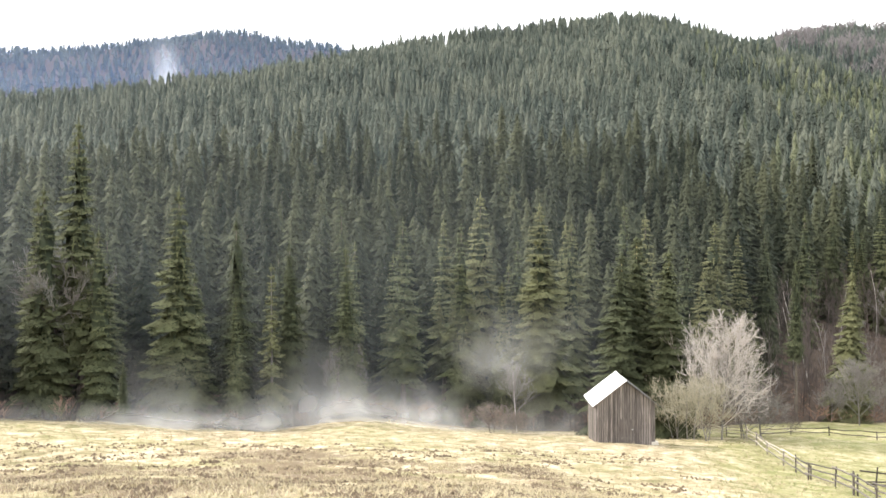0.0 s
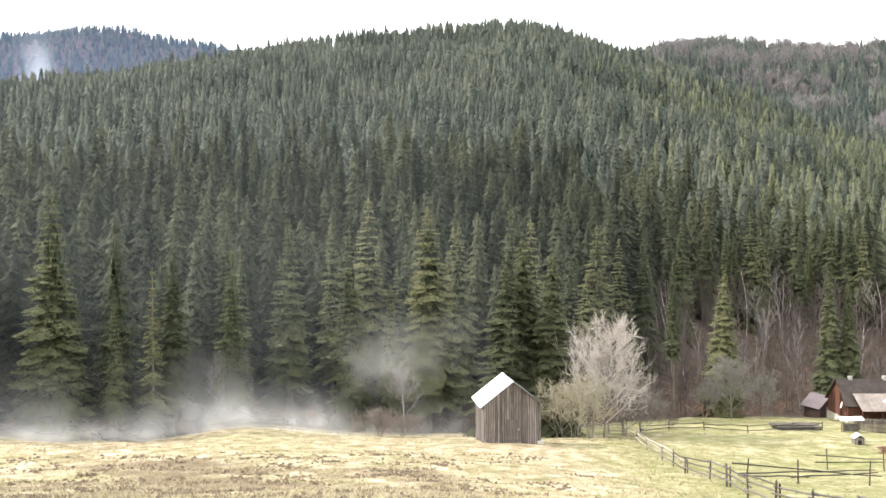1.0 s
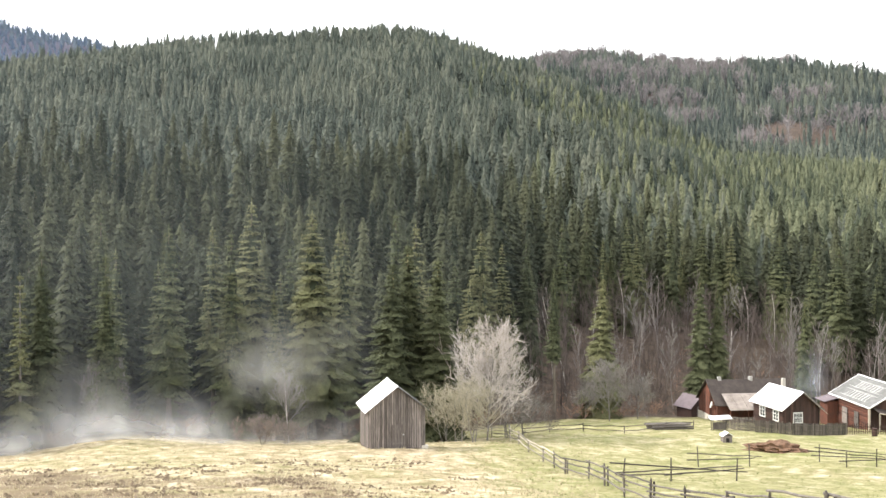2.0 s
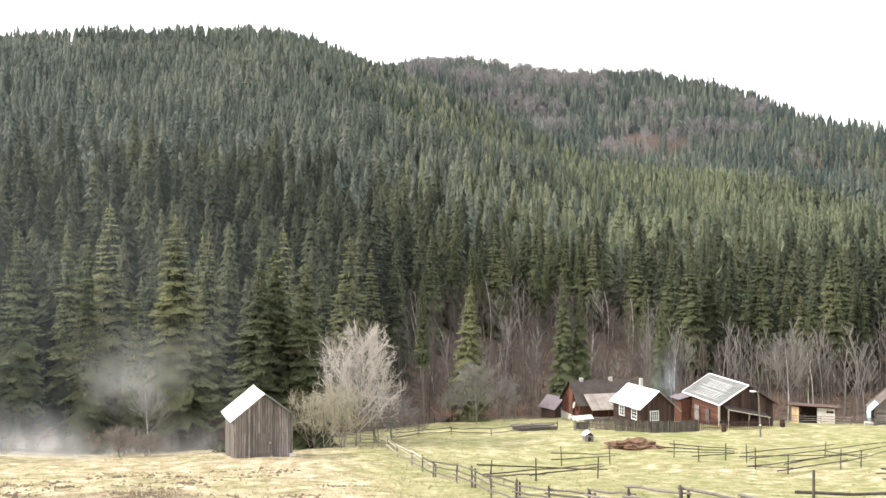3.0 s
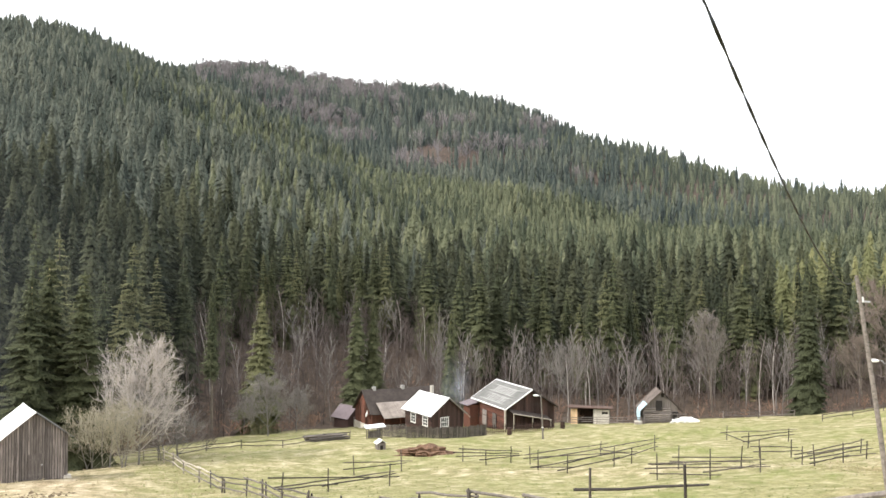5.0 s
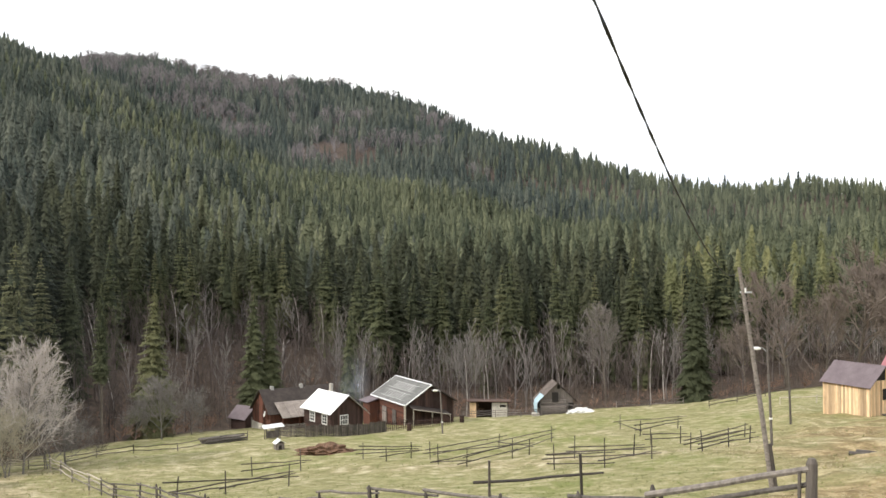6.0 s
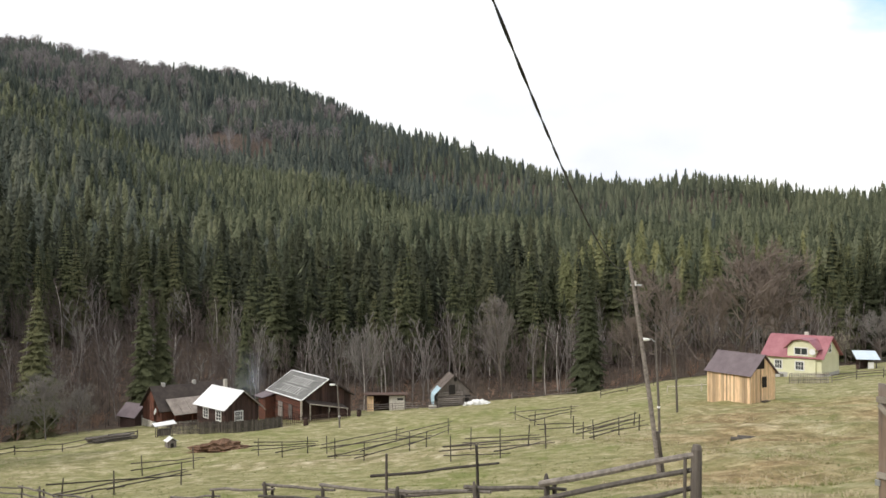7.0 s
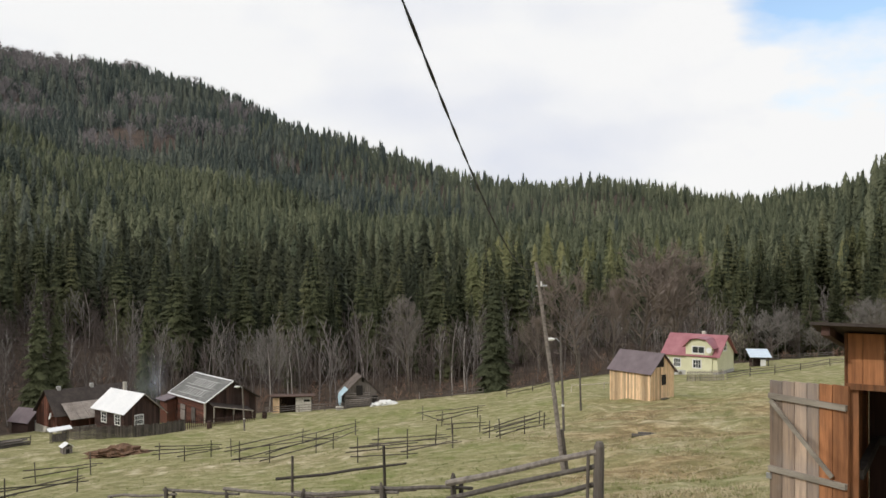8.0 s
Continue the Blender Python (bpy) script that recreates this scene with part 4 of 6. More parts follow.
def open_shack():
    ob = thing("shack", corner_pose(43.4, 124.0, 44.0, -0.1), "low open shack with a rusty flat roof", "shed")
    part("back_wall", boxes((0, 5.2, 2.4, 2.5, -0.8, 2.2)), BROWN_BOARD, ob)
    part("side_wall", boxes((0, 0.1, 0, 2.4, -0.8, 2.2)), GREY_BOARD, ob)
    part("side_wall", boxes((5.1, 5.2, 0, 2.4, -0.8, 2.2)), GREY_BOARD, ob)
    board_row(ob, "board", STONE, 2.1, lambda u: 2.15, 0.4, -0.6, 0.05, lambda u, d, z: (3.0 + u, -d, z))
    board_row(ob, "board", NEW_BOARD, 0.9, lambda u: 2.15, 0.3, -0.6, 0.05, lambda u, d, z: (0.0 + u, -d, z))
    bm = bmesh.new()
    slab(bm, [(-0.4, -0.5, 2.45), (5.6, -0.5, 2.4), (5.6, 2.8, 2.2), (-0.4, 2.8, 2.25)], 0.09)
    bmesh.ops.recalc_face_normals(bm, faces=bm.faces)
    part("roof", bm, RUST, ob, "rusty red metal roof")
    part("gap_window", boxes((4.1, 4.9, -0.075, -0.06, 1.55, 1.85)), UNLIT_INSIDE, ob)


def tarp_house():
    W, L, wall, ridge = 4.4, 3.2, 2.2, 4.3
    ob = thing("ruined_hut", corner_pose(47.85, 123.0, 38.0, 0.0), "ruined grey log hut with a blue tarpaulin on its roof", "hut")
    bm = bmesh.new()
    gable_shell(bm, W, L, wall, ridge, -0.8, inset=0.03)
    part("wall", bm, GREY_BOARD, ob)
    slope = (ridge - wall) / (W / 2)
    for k in range(9):
        part("log", one_rod([(0, -0.03, -0.2 + 0.27 * k), (W * 0.78, -0.03, -0.2 + 0.27 * k)], 0.13, 6), GREY_BOARD, ob)
        part("log", one_rod([(-0.03, 0, -0.2 + 0.27 * k), (-0.03, L, -0.2 + 0.27 * k)], 0.13, 6), GREY_BOARD, ob)
    gable_roof(ob, W, L, wall, ridge, 0.5, 0.4, 0.07, PATCH_DARK, DARK_SHINGLE, 0.08)
    # dark panels set on the wall in place of unlit openings
    part("window_hole", boxes((1.5, 2.35, -0.2, -0.15, 1.75, 3.05)), UNLIT_INSIDE, ob, "dark panel standing in for an empty window opening")
    part("window_hole", boxes((2.2, 2.6, -0.06, -0.03, 3.5, 4.0)), UNLIT_INSIDE, ob)
    part("porch_hole", boxes((3.7, 4.5, -0.10, -0.03, 0.2, 1.6)), UNLIT_INSIDE, ob)
    part("porch_post", one_rod([(4.2, -0.9, -0.6), (4.2, -0.9, 1.5)], 0.07), GREY_BOARD, ob)
    part("porch_beam", one_rod([(1.8, -0.9, 1.5), (5.4, -0.9, 1.4)], 0.06), GREY_BOARD, ob)
    # tarpaulin: over the eave, hanging in folds
    bm = bmesh.new()
    g = [[None] * 13 for _ in range(9)]
    for i in range(9):
        for j in range(13):
            f, y = i / 8, -0.55 + 3.0 * j / 12 * (1 - 0.25 * i / 8)
            fold = 0.07 * math.sin(j * 1.7 + i) * f
            if f < 0.5:
                x, z = 0.35 - 1.8 * f, wall + slope * (0.35 - 1.8 * f) + 0.12
            else:
                x, z = -0.58 - fold, wall - 0.45 - 2.6 * (f - 0.5) * (1.0 + 0.35 * math.sin(j * 0.9))
            g[i][j] = bm.verts.new((x - abs(fold), y, z + fold * 0.4))
    for i in range(8):
        for j in range(12):
            bm.faces.new((g[i][j], g[i + 1][j], g[i + 1][j + 1], g[i][j + 1]))
    tarp = part("tarpaulin", bm, TARP, ob, "pale blue tarpaulin hanging in folds")
    tarp.modifiers.new("thickness", "SOLIDIFY").thickness = 0.02
    part("rubble", boxes((-1.2, -0.3, -0.6, 0.4, -0.5, 0.35)), STONE, ob)


white_roof_house()
long_house()
plum_shed()
stone_barn()
open_shack()
tarp_house()


# ---- the new hut and the yellow house ----
def new_hut():
    W, L, wall, ridge = 3.4, 5.1, 2.75, 4.35
    ob = thing("board_hut", corner_pose(66.84, 89.3, 16.8, 0.0), "new hut of pale fresh boards with a plum metal roof", "hut")
    bm = bmesh.new()
    gable_shell(bm, W, L, wall, ridge, -0.5, inset=0.05)
    part("inner_wall", bm, UNLIT_INSIDE, ob)
    slope = (ridge - wall) / (W / 2)
    board_row(ob, "board", NEW_BOARD, L, lambda u: wall - 0.06, 0.2, -0.75, 0.03, lambda u, d, z: (-d, u, z))
    board_row(ob, "board", NEW_BOARD, W, lambda u: min(wall + slope * min(u, W - u) - 0.06, 3.1 if u < 1.9 else 9), 0.2, -0.6, 0.03, lambda u, d, z: (u, -d, z))
    part("side_wall", boxes((W - 0.04, W, 0.05, L - 0.05, -0.3, wall - 0.1)), NEW_BOARD, ob)
    part("back_wall", boxes((0.02, W - 0.02, L - 0.04, L, -0.3, wall - 0.1)), NEW_BOARD, ob)
    gable_roof(ob, W, L, wall, ridge, 0.3, 0.3, 0.05, PLUM_SHEET, None, 0.0, 11)
    # flat dark panel painted as the unlit window
    part("window_hole", boxes((1.5, 2.15, -0.075, -0.05, 1.35, 2.35)), UNLIT_INSIDE, ob, "small dark panel standing in for a window opening")
    part("doorstep", boxes((1.4, 2.2, -0.45, -0.05, -0.2, 0.12)), POST, ob)
    for u in (-0.02, L):
        part("corner_board", boxes((-0.09, -0.05, u - 0.06, u + 0.06, -0.75, wall - 0.1)), NEW_BOARD, ob)


def yellow_house():
    W, L, wall, ridge = 6.8, 7.8, 2.65, 5.15
    ob = thing("yellow_house", corner_pose(70.75, 133.0, 0.0, 0.0), "pale yellow rendered house with a red metal roof", "house")
    bm = bmesh.new()
    gable_shell(bm, W, L, wall, ridge - 0.1, -1.2, inset=0.0)
    part("wall", bm, YELLOW_WALL, ob)
    gable_roof(ob, W, L, wall, ridge, 0.45, 0.45, 0.1, RED_SHEET, None, 0.0, 16)
    # cross gable with an upper window over the front
    bm = bmesh.new()
    y0, y1, top, apex = 0.7, 4.5, 3.9, 4.8
    prof = [(y0, -1.2), (y1, -1.2), (y1, top), (y1 - 0.9, apex - 0.15), ((y0 + y1) / 2, apex), (y0 + 0.9, apex - 0.15), (y0, top)]
    a = [bm.verts.new((-0.25, y, z)) for y, z in prof]
    b = [bm.verts.new((3.3, y, z)) for y, z in prof]
    bm.faces.new(a)
    bm.faces.new(b[::-1])
    for k in range(len(prof)):
        bm.faces.new((a[k], b[k], b[(k + 1) % len(prof)], a[(k + 1) % len(prof)]))
    bmesh.ops.recalc_face_normals(bm, faces=bm.faces)
    cross = part("cross_gable", bm, YELLOW_WALL, ob)
    bm = bmesh.new()
    line = [(y1 + 0.4, top - 0.35), (y1 - 0.8, apex - 0.05), ((y0 + y1) / 2, apex + 0.12), (y0 + 0.8, apex - 0.05), (y0 - 0.4, top - 0.35)]
    for (ya, za), (yb, zb) in zip(line, line[1:]):
        slab(bm, [(-0.7, ya, za), (-0.7, yb, zb), (3.4, yb, zb), (3.4, ya, za)], -0.1)
    bmesh.ops.remove_doubles(bm, verts=bm.verts, dist=0.001)
    bmesh.ops.recalc_face_normals(bm, faces=bm.faces)
    part("cross_gable_roof", bm, RED_SHEET, cross)
    window(ob, lambda u, d, z: (-0.26 - d, 1.8 + u, 2.85 + z), 1.7, 0.9, (2, 1), 0.12)
    window(ob, lambda u, d, z: (-0.26 - d, 2.3 + u, 0.75 + z), 1.1, 1.1, (3, 2), 0.12)
    window(ob, lambda u, d, z: (-0.01 - d, 5.4 + u, 0.75 + z), 0.95, 1.1, (3, 2), 0.12)
    window(ob, lambda u, d, z: (-0.01 - d, 7.2 + u, 0.75 + z), 0.95, 1.1, (3, 2), 0.12)
    window(ob, lambda u, d, z: (2.5 + u, -0.01 - d, 3.1 + z), 1.1, 1.0, (2, 2), 0.1)
    part("satellite_dish", one_rod([(-0.45, 1.1, 3.3), (-0.55, 1.05, 3.32), (-0.65, 1.0, 3.35)], [0.1, 0.38, 0.43], 12), WHITE_PAINT, ob, "white satellite dish")
    part("chimney", boxes((3.9, 4.4, 3.2, 3.7, 4.5, 5.6)), STONE, ob)
    part("foundation", boxes((-0.06, W + 0.06, -0.06, L + 0.06, -1.6, 0.25)), CONCRETE, ob)
    part("porch", boxes((-1.2, -0.05, 5.2, 6.4, -1.2, 0.1)), CONCRETE, ob)


def blue_shed():
    ob = thing("shed", corner_pose(72.75, 148.0, 60.0, -0.35), "open shed with a pale blue metal roof", "shed")
    W, L = 2.4, 2.2
    part("back_wall", boxes((0, W, L - 0.1, L, -1.0, 1.9)), BROWN_BOARD, ob)
    part("side_wall", boxes((0, 0.1, 0, L, -1.0, 0.9)), BROWN_BOARD, ob)
    part("door", boxes((1.2, 2.0, 0.0, 0.06, -0.4, 1.5)), WHITE_PAINT, ob)
    for x in (0.05, W - 0.05):
        part("post", one_rod([(x, 0.05, -1.0), (x, 0.05, 1.95)], 0.08), POST, ob)
    bm = bmesh.new()
    slab(bm, [(-0.5, -0.5, 1.9), (W + 0.4, -0.5, 1.9), (W + 0.4, L + 0.3, 2.9), (-0.5, L + 0.3, 2.9)], 0.06)
    bmesh.ops.recalc_face_normals(bm, faces=bm.faces)
    part("roof", bm, BLUE_SHEET, ob, "pale blue metal roof")


new_hut()
yellow_house()
blue_shed()


# ---- the tool shed near the camera ----
def near_shed():
    heading = 84.0
    W, D, H = 2.5, 2.3, 2.42
    ob = thing("tool_shed", corner_pose(77.95, 10.2, heading, 0.0), "rough brown board shed with an open plank door", "shed")
    base = spot(77.95, 10.2).z
    top = 0.78 - base
    lint = 0.26 - base
    part("corner_post", boxes((0, 0.10, 0, 0.10, -0.4, top - 0.02)), SHED_BOARD, ob)
    part("door_jamb", boxes((1.35, 1.45, 0, 0.10, -0.4, lint)), SHED_BOARD, ob)
    # boards over the doorway and beside it
    board_row(ob, "board", SHED_BOARD, W, lambda u: top, 0.17, lint - 0.04, 0.028, lambda u, d, z: (u, -d, z), 0.01, 0.006)
    board_row(ob, "board", SHED_BOARD, W - 1.4, lambda u: lint - 0.05, 0.17, -0.3, 0.028, lambda u, d, z: (1.4 + u, -d, z), 0.02, 0.006)
    board_row(ob, "board", SHED_BOARD, D, lambda u: top - 0.16 * u, 0.18, -0.3, 0.028, lambda u, d, z: (-d, u, z), 0.02, 0.008)
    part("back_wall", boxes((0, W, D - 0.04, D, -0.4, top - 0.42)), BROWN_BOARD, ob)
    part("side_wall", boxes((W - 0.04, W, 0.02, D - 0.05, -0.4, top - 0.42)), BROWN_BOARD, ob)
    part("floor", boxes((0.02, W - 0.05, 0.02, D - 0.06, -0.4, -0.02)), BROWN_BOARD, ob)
    part("inner_rail", boxes((0.1, W - 0.1, D - 0.14, D - 0.05, 0.95, 1.05)), RAIL, ob)
    part("inner_rail", boxes((0.05, 0.13, 0.2, D - 0.15, 0.95, 1.05)), RAIL, ob)
    part("lintel", boxes((-0.02, 1.45, -0.055, -0.03, lint - 0.05, lint + 0.01)), SHED_BOARD, ob)
    # roof: boards on rafters, falling to the back, mossy edge
    for x in (-0.2, 0.5, 1.3, 2.1, 2.75):
        bm = bmesh.new()
        slab(bm, [(x, -0.42, top + 0.10), (x + 0.08, -0.42, top + 0.10), (x + 0.08, D + 0.3, top - 0.38), (x, D + 0.3, top - 0.38)], 0.10)
        bmesh.ops.recalc_face_normals(bm, faces=bm.faces)
        part("rafter", bm, BROWN_BOARD, ob)
    for k in range(12):
        y = -0.5 + k * 0.265
        z = top + 0.135 - 0.173 * (y + 0.5)
        bm = bmesh.new()
        slab(bm, [(-0.30 + random.uniform(-0.04, 0.04), y, z), (3.0, y, z), (3.0, y + 0.26, z - 0.045), (-0.30, y + 0.26, z - 0.045)], 0.03)
        bmesh.ops.recalc_face_normals(bm, faces=bm.faces)
        part("roof_board", bm, DARK_SHINGLE, ob)
    # the open door, hung on the corner post and swung outwards
    hinge = ob.matrix_basis @ Vector((0.02, -0.06, 0))
    door = part("door", boxes(), DOOR_BOARD, ob, "weathered plank door standing open")
    swing = Matrix.Translation((0.02, -0.07, 0)) @ Matrix.Rotation(radians(150), 4, "Z")
    door.matrix_basis = swing
    dw, dt, dl = 0.99, lint - 0.02, 0.12
    cuts = [0.0, 0.19, 0.35, 0.50, 0.66, 0.82, 0.99]
    for k, (a, b) in enumerate(zip(cuts, cuts[1:])):
        rag = (0.34, 0.28, 0.22, 0.30, 0.2, 0.12)[k]
        bm = boxes((a + 0.004, b - 0.004, -0.012, 0.012, dl + rag, dt - 0.01 * k))
        part("door_board", bm, SHED_BOARD if k < 2 else DOOR_BOARD, door)
        part("door_slat", boxes((a + 0.03, a + 0.10, 0.0, 0.024, dl - 0.1, dl + rag + 0.12)), DOOR_BOARD, door)
    for z in (dt - 0.22, dt - 1.02):
        part("door_batten", boxes((0.01, dw - 0.01, 0.012, 0.05, z - 0.03, z + 0.03)), PALE_RAIL, door)
    a, b = Vector((dw - 0.05, 0.02, dt - 0.27)), Vector((0.16, 0.02, dt - 0.95))
    bm = bmesh.new()
    d, n = (b - a).normalized(), Vector((0, 1, 0))
    s = d.cross(n) * 0.024
    slab(bm, [a - s + n * 0.022, b - s + n * 0.022, b + s + n * 0.022, a + s + n * 0.022], 0.022)
    bmesh.ops.recalc_face_normals(bm, faces=bm.faces)
    part("door_brace", bm, PALE_RAIL, door)
    part("door_latch", boxes((dw - 0.03, dw + 0.03, 0.012, 0.03, 0.8, 0.86)), STEEL, door)


near_shed()


# ---- fences, racks and poles ----
def wobble(p, q, n, amount):
    p, q = Vector(p), Vector(q)
    return [p.lerp(q, k / n) + (Vector((random.gauss(0, amount), random.gauss(0, amount), random.gauss(0, amount))) if 0 < k < n else Vector()) for k in range(n + 1)]


def rail_fence():
    """One long post-and-rail fence from the far corner of the field to the near gate post."""
    ob = thing("rail_fence", Matrix(), "long weathered wooden post-and-rail fence across the meadow", "fence")
    posts = []
    for az in (18.45, 19.0, 19.6, 20.5, 21.2, 21.85, 23.3, 24.3, 25.5, 27.06, 29.15, 31.65, 34.0, 37.2, 40.8, 45.2, 50.3, 54.7):
        t = math.tan(radians(az))
        y = (13.8 - 11.6 * 0.1845) / (t - 0.1845) if az < 50 else (13.8 + 11.6 * 0.111) / (t + 0.111)
        posts.append((t * y, y))
    for k, (x, y) in enumerate(posts):
        z = float(height(x, y))
        far = k < 4
        tall = (1.12 if k < 10 or k == 17 else 0.90) + 0.07 * math.sin(k * 2.1)
        lean = (random.gauss(0, 0.04), random.gauss(0, 0.04))
        r = 0.045 + 0.012 * (k % 2)
        part("post", one_rod([(x, y, z - 0.3), (x + lean[0], y + lean[1], z + tall - 0.1), (x + lean[0] * 1.2, y + lean[1] * 1.2, z + tall)],
                             [r, r, r * 0.4], 7), PALE_RAIL if far else POST, ob)
        if k % 2 and not far:
            part("post", one_rod([(x + 0.16, y - 0.05, z - 0.3), (x + 0.15, y - 0.05, z + tall - 0.15)], 0.045, 6), POST, ob)
    for (xa, ya), (xb, yb), k in zip(posts, posts[1:], range(99)):
        za, zb = float(height(xa, ya)), float(height(xb, yb))
        d = Vector((xb - xa, yb - ya, 0)).normalized() * 0.35
        for n, h in enumerate((0.36, 0.68, 1.0) if k < 9 else (0.08, 0.30, 0.53, 0.77)):
            h1, h2 = h + random.uniform(-0.06, 0.05), h + random.uniform(-0.06, 0.05)
            side = 0.06 * (1 if n % 2 else -1)
            part("rail", one_rod(wobble((xa - d.x + side, ya - d.y, za + h1), (xb + d.x + side, yb + d.y, zb + h2), 4, 0.015),
                                 [0.045, 0.043, 0.041, 0.038, 0.032], 6), PALE_RAIL if k < 4 else RAIL, ob)
    # last stretch to the stout gate post
    x, y = 14.35, 7.1
    z = float(height(x, y))
    tall = 1.6 - 16.0 * math.tan(radians(11.6)) - z
    gate = part("gate_post", one_rod([(x, y, z - 0.4), (x, y, z + tall * 0.5), (x + 0.03, y, z + tall - 0.08), (x + 0.035, y, z + tall)], [0.10, 0.095, 0.09, 0.06], 9), POST, ob, "stout dark gate post")
    part("gate_stake", one_rod([(x - 0.13, y + 0.16, z - 0.3), (x - 0.13, y + 0.13, z + tall - 0.2)], 0.03, 6), POST, gate)
    xa, ya = posts[-1]
    za = float(height(xa, ya))
    for h, h2, r in ((0.90, tall - 0.17, 0.062), (0.60, tall - 0.42, 0.052), (0.33, tall - 0.72, 0.055), (0.08, tall - 1.0, 0.05)):
        part("rail", one_rod(wobble((xa - 0.16, ya + 0.06, za + h), (x - 0.02, y + 0.02, z + h2), 4, 0.018), [r, r, r * 0.95, r * 0.9, r * 0.85], 7), RAIL, ob)


def hay_rack(feet, rails, tall=1.35, thick=0.047, label="rack of thin poles for drying hay on the meadow"):
    """Upright stakes at bearings and ranges, with long thin poles tied across. rails: from stake, to stake, heights at both."""
    ob = thing("hay_rack", Matrix(), label, "hay rack", "hay racks on the meadow")
    tops = []
    for az, r in feet:
        p = spot(az, r)
        h = tall * random.uniform(0.88, 1.12)
        lean = Vector((random.gauss(0, 0.05), random.gauss(0, 0.05), h))
        part("stake", one_rod([p - Vector((0, 0, 0.2)), p + lean], [thick, thick * 0.8], 6), RACK_WOOD, ob)
        tops.append(p)
    for a, b, h1, h2 in rails:
        p, q = tops[a] + Vector((0, 0, h1)), tops[b] + Vector((0, 0, h2))
        d = (q - p).normalized()
        part("pole", one_rod(wobble(p - d * random.uniform(0.3, 0.9), q + d * random.uniform(0.3, 1.0), 5, 0.02),
                             [thick * 0.95, thick * 0.9, thick * 0.85, thick * 0.8, thick * 0.75, thick * 0.6], 6), RACK_WOOD, ob)


rail_fence()
hay_rack([(25.4, 52.5), (28.3, 54.0), (32.1, 57.8)], [(0, 2, 0.45, 0.9), (0, 1, 0.32, 0.42), (1, 2, 0.42, 0.75), (0, 2, 0.95, 0.6)])
hay_rack([(29.9, 71.0), (32.85, 71.5)], [(0, 1, 1.0, 0.75), (0, 1, 0.55, 0.6)], 1.7)
hay_rack([(36.7, 75.5), (38.15, 73.6), (39.7, 75.0)], [(0, 2, 1.1, 0.95), (0, 2, 0.8, 0.75), (1, 2, 0.45, 0.5), (0, 2, 0.5, 0.6)])
hay_rack([(41.4, 70.5), (43.2, 68.5), (46.05, 71.0), (48.5, 81.0)], [(0, 2, 0.35, 1.0), (0, 3, 0.9, 1.1), (0, 1, 0.25, 0.45), (1, 3, 0.75, 0.8), (1, 2, 0.35, 0.6), (2, 3, 0.5, 0.4)], 1.5)
hay_rack([(40.9, 74.0), (45.2, 78.0), (47.1, 72.0)], [(0, 1, 0.8, 1.0), (0, 2, 0.5, 0.9), (1, 2, 0.6, 0.7)], 1.3)
hay_rack([(48.65, 61.0), (51.75, 57.8), (54.6, 63.5)], [(0, 2, 0.75, 0.35), (0, 1, 0.42, 0.3), (0, 1, 1.0, 0.95), (1, 2, 0.5, 0.45), (0, 2, 1.05, 0.8)], 1.7, 0.045)
hay_rack([(49.9, 68.0), (53.5, 66.0)], [(0, 1, 0.9, 0.8), (0, 1, 0.6, 0.5)], 1.7)
hay_rack([(53.9, 83.0), (56.15, 88.0), (52.7, 92.0)], [(0, 1, 1.0, 0.9), (0, 1, 0.6, 0.6), (2, 1, 0.8, 1.1), (0, 2, 0.5, 0.6)])
hay_rack([(54.56, 74.5), (56.3, 75.0)], [(0, 1, 0.9, 0.8), (0, 1, 0.5, 0.5)])
hay_rack([(57.6, 66.0), (59.1, 69.8), (60.3, 71.5)], [(0, 2, 0.95, 1.0), (0, 2, 0.6, 0.7), (0, 1, 0.3, 0.4), (1, 2, 0.4, 0.35)])
hay_rack([(56.9, 70.5), (60.0, 75.5)], [(0, 1, 0.8, 1.0), (0, 1, 0.5, 0.6)], 1.2)
hay_rack([(44.6, 26.0), (50.4, 24.0)], [(0, 1, 1.0, 1.2), (0, 1, 0.35, 0.5)], 1.6, 0.05)


def paling_fence(points, tall, step, mat, label, width=0.1):
    ob = thing("paling_fence", Matrix(), label, "fence")
    for (a0, r0), (a1, r1) in zip(points, points[1:]):
        p, q = spot(a0, r0), spot(a1, r1)
        n = max(2, int((q - p).length / step))
        d = (q - p).normalized()
        for k in range(n):
            c = p.lerp(q, k / n)
            c.z = float(height(c.x, c.y))
            h = tall * random.uniform(0.92, 1.06)
            bm = bmesh.new()
            w = d * width / 2
            s = Vector((-d.y, d.x, 0)) * 0.012
            v = [bm.verts.new(c + w * i + s * j + Vector((0, 0, zz))) for zz in (-0.15, h - 0.06) for i, j in ((-1, -1), (1, -1), (1, 1), (-1, 1))]
            tip = bm.verts.new(c + Vector((0, 0, h)))
            for f in ((0, 1, 5, 4), (1, 2, 6, 5), (2, 3, 7, 6), (3, 0, 4, 7)):
                bm.faces.new([v[i] for i in f])
            for i in range(4):
                bm.faces.new((v[4 + i], v[4 + (i + 1) % 4], tip))
            part("paling", bm, mat, ob)
        for h in (0.3, 0.75):
            a, b = p + Vector((0, 0, tall * h)), q + Vector((0, 0, tall * h))
            part("rail", one_rod([a, b], 0.035, 5), mat, ob)
    return ob


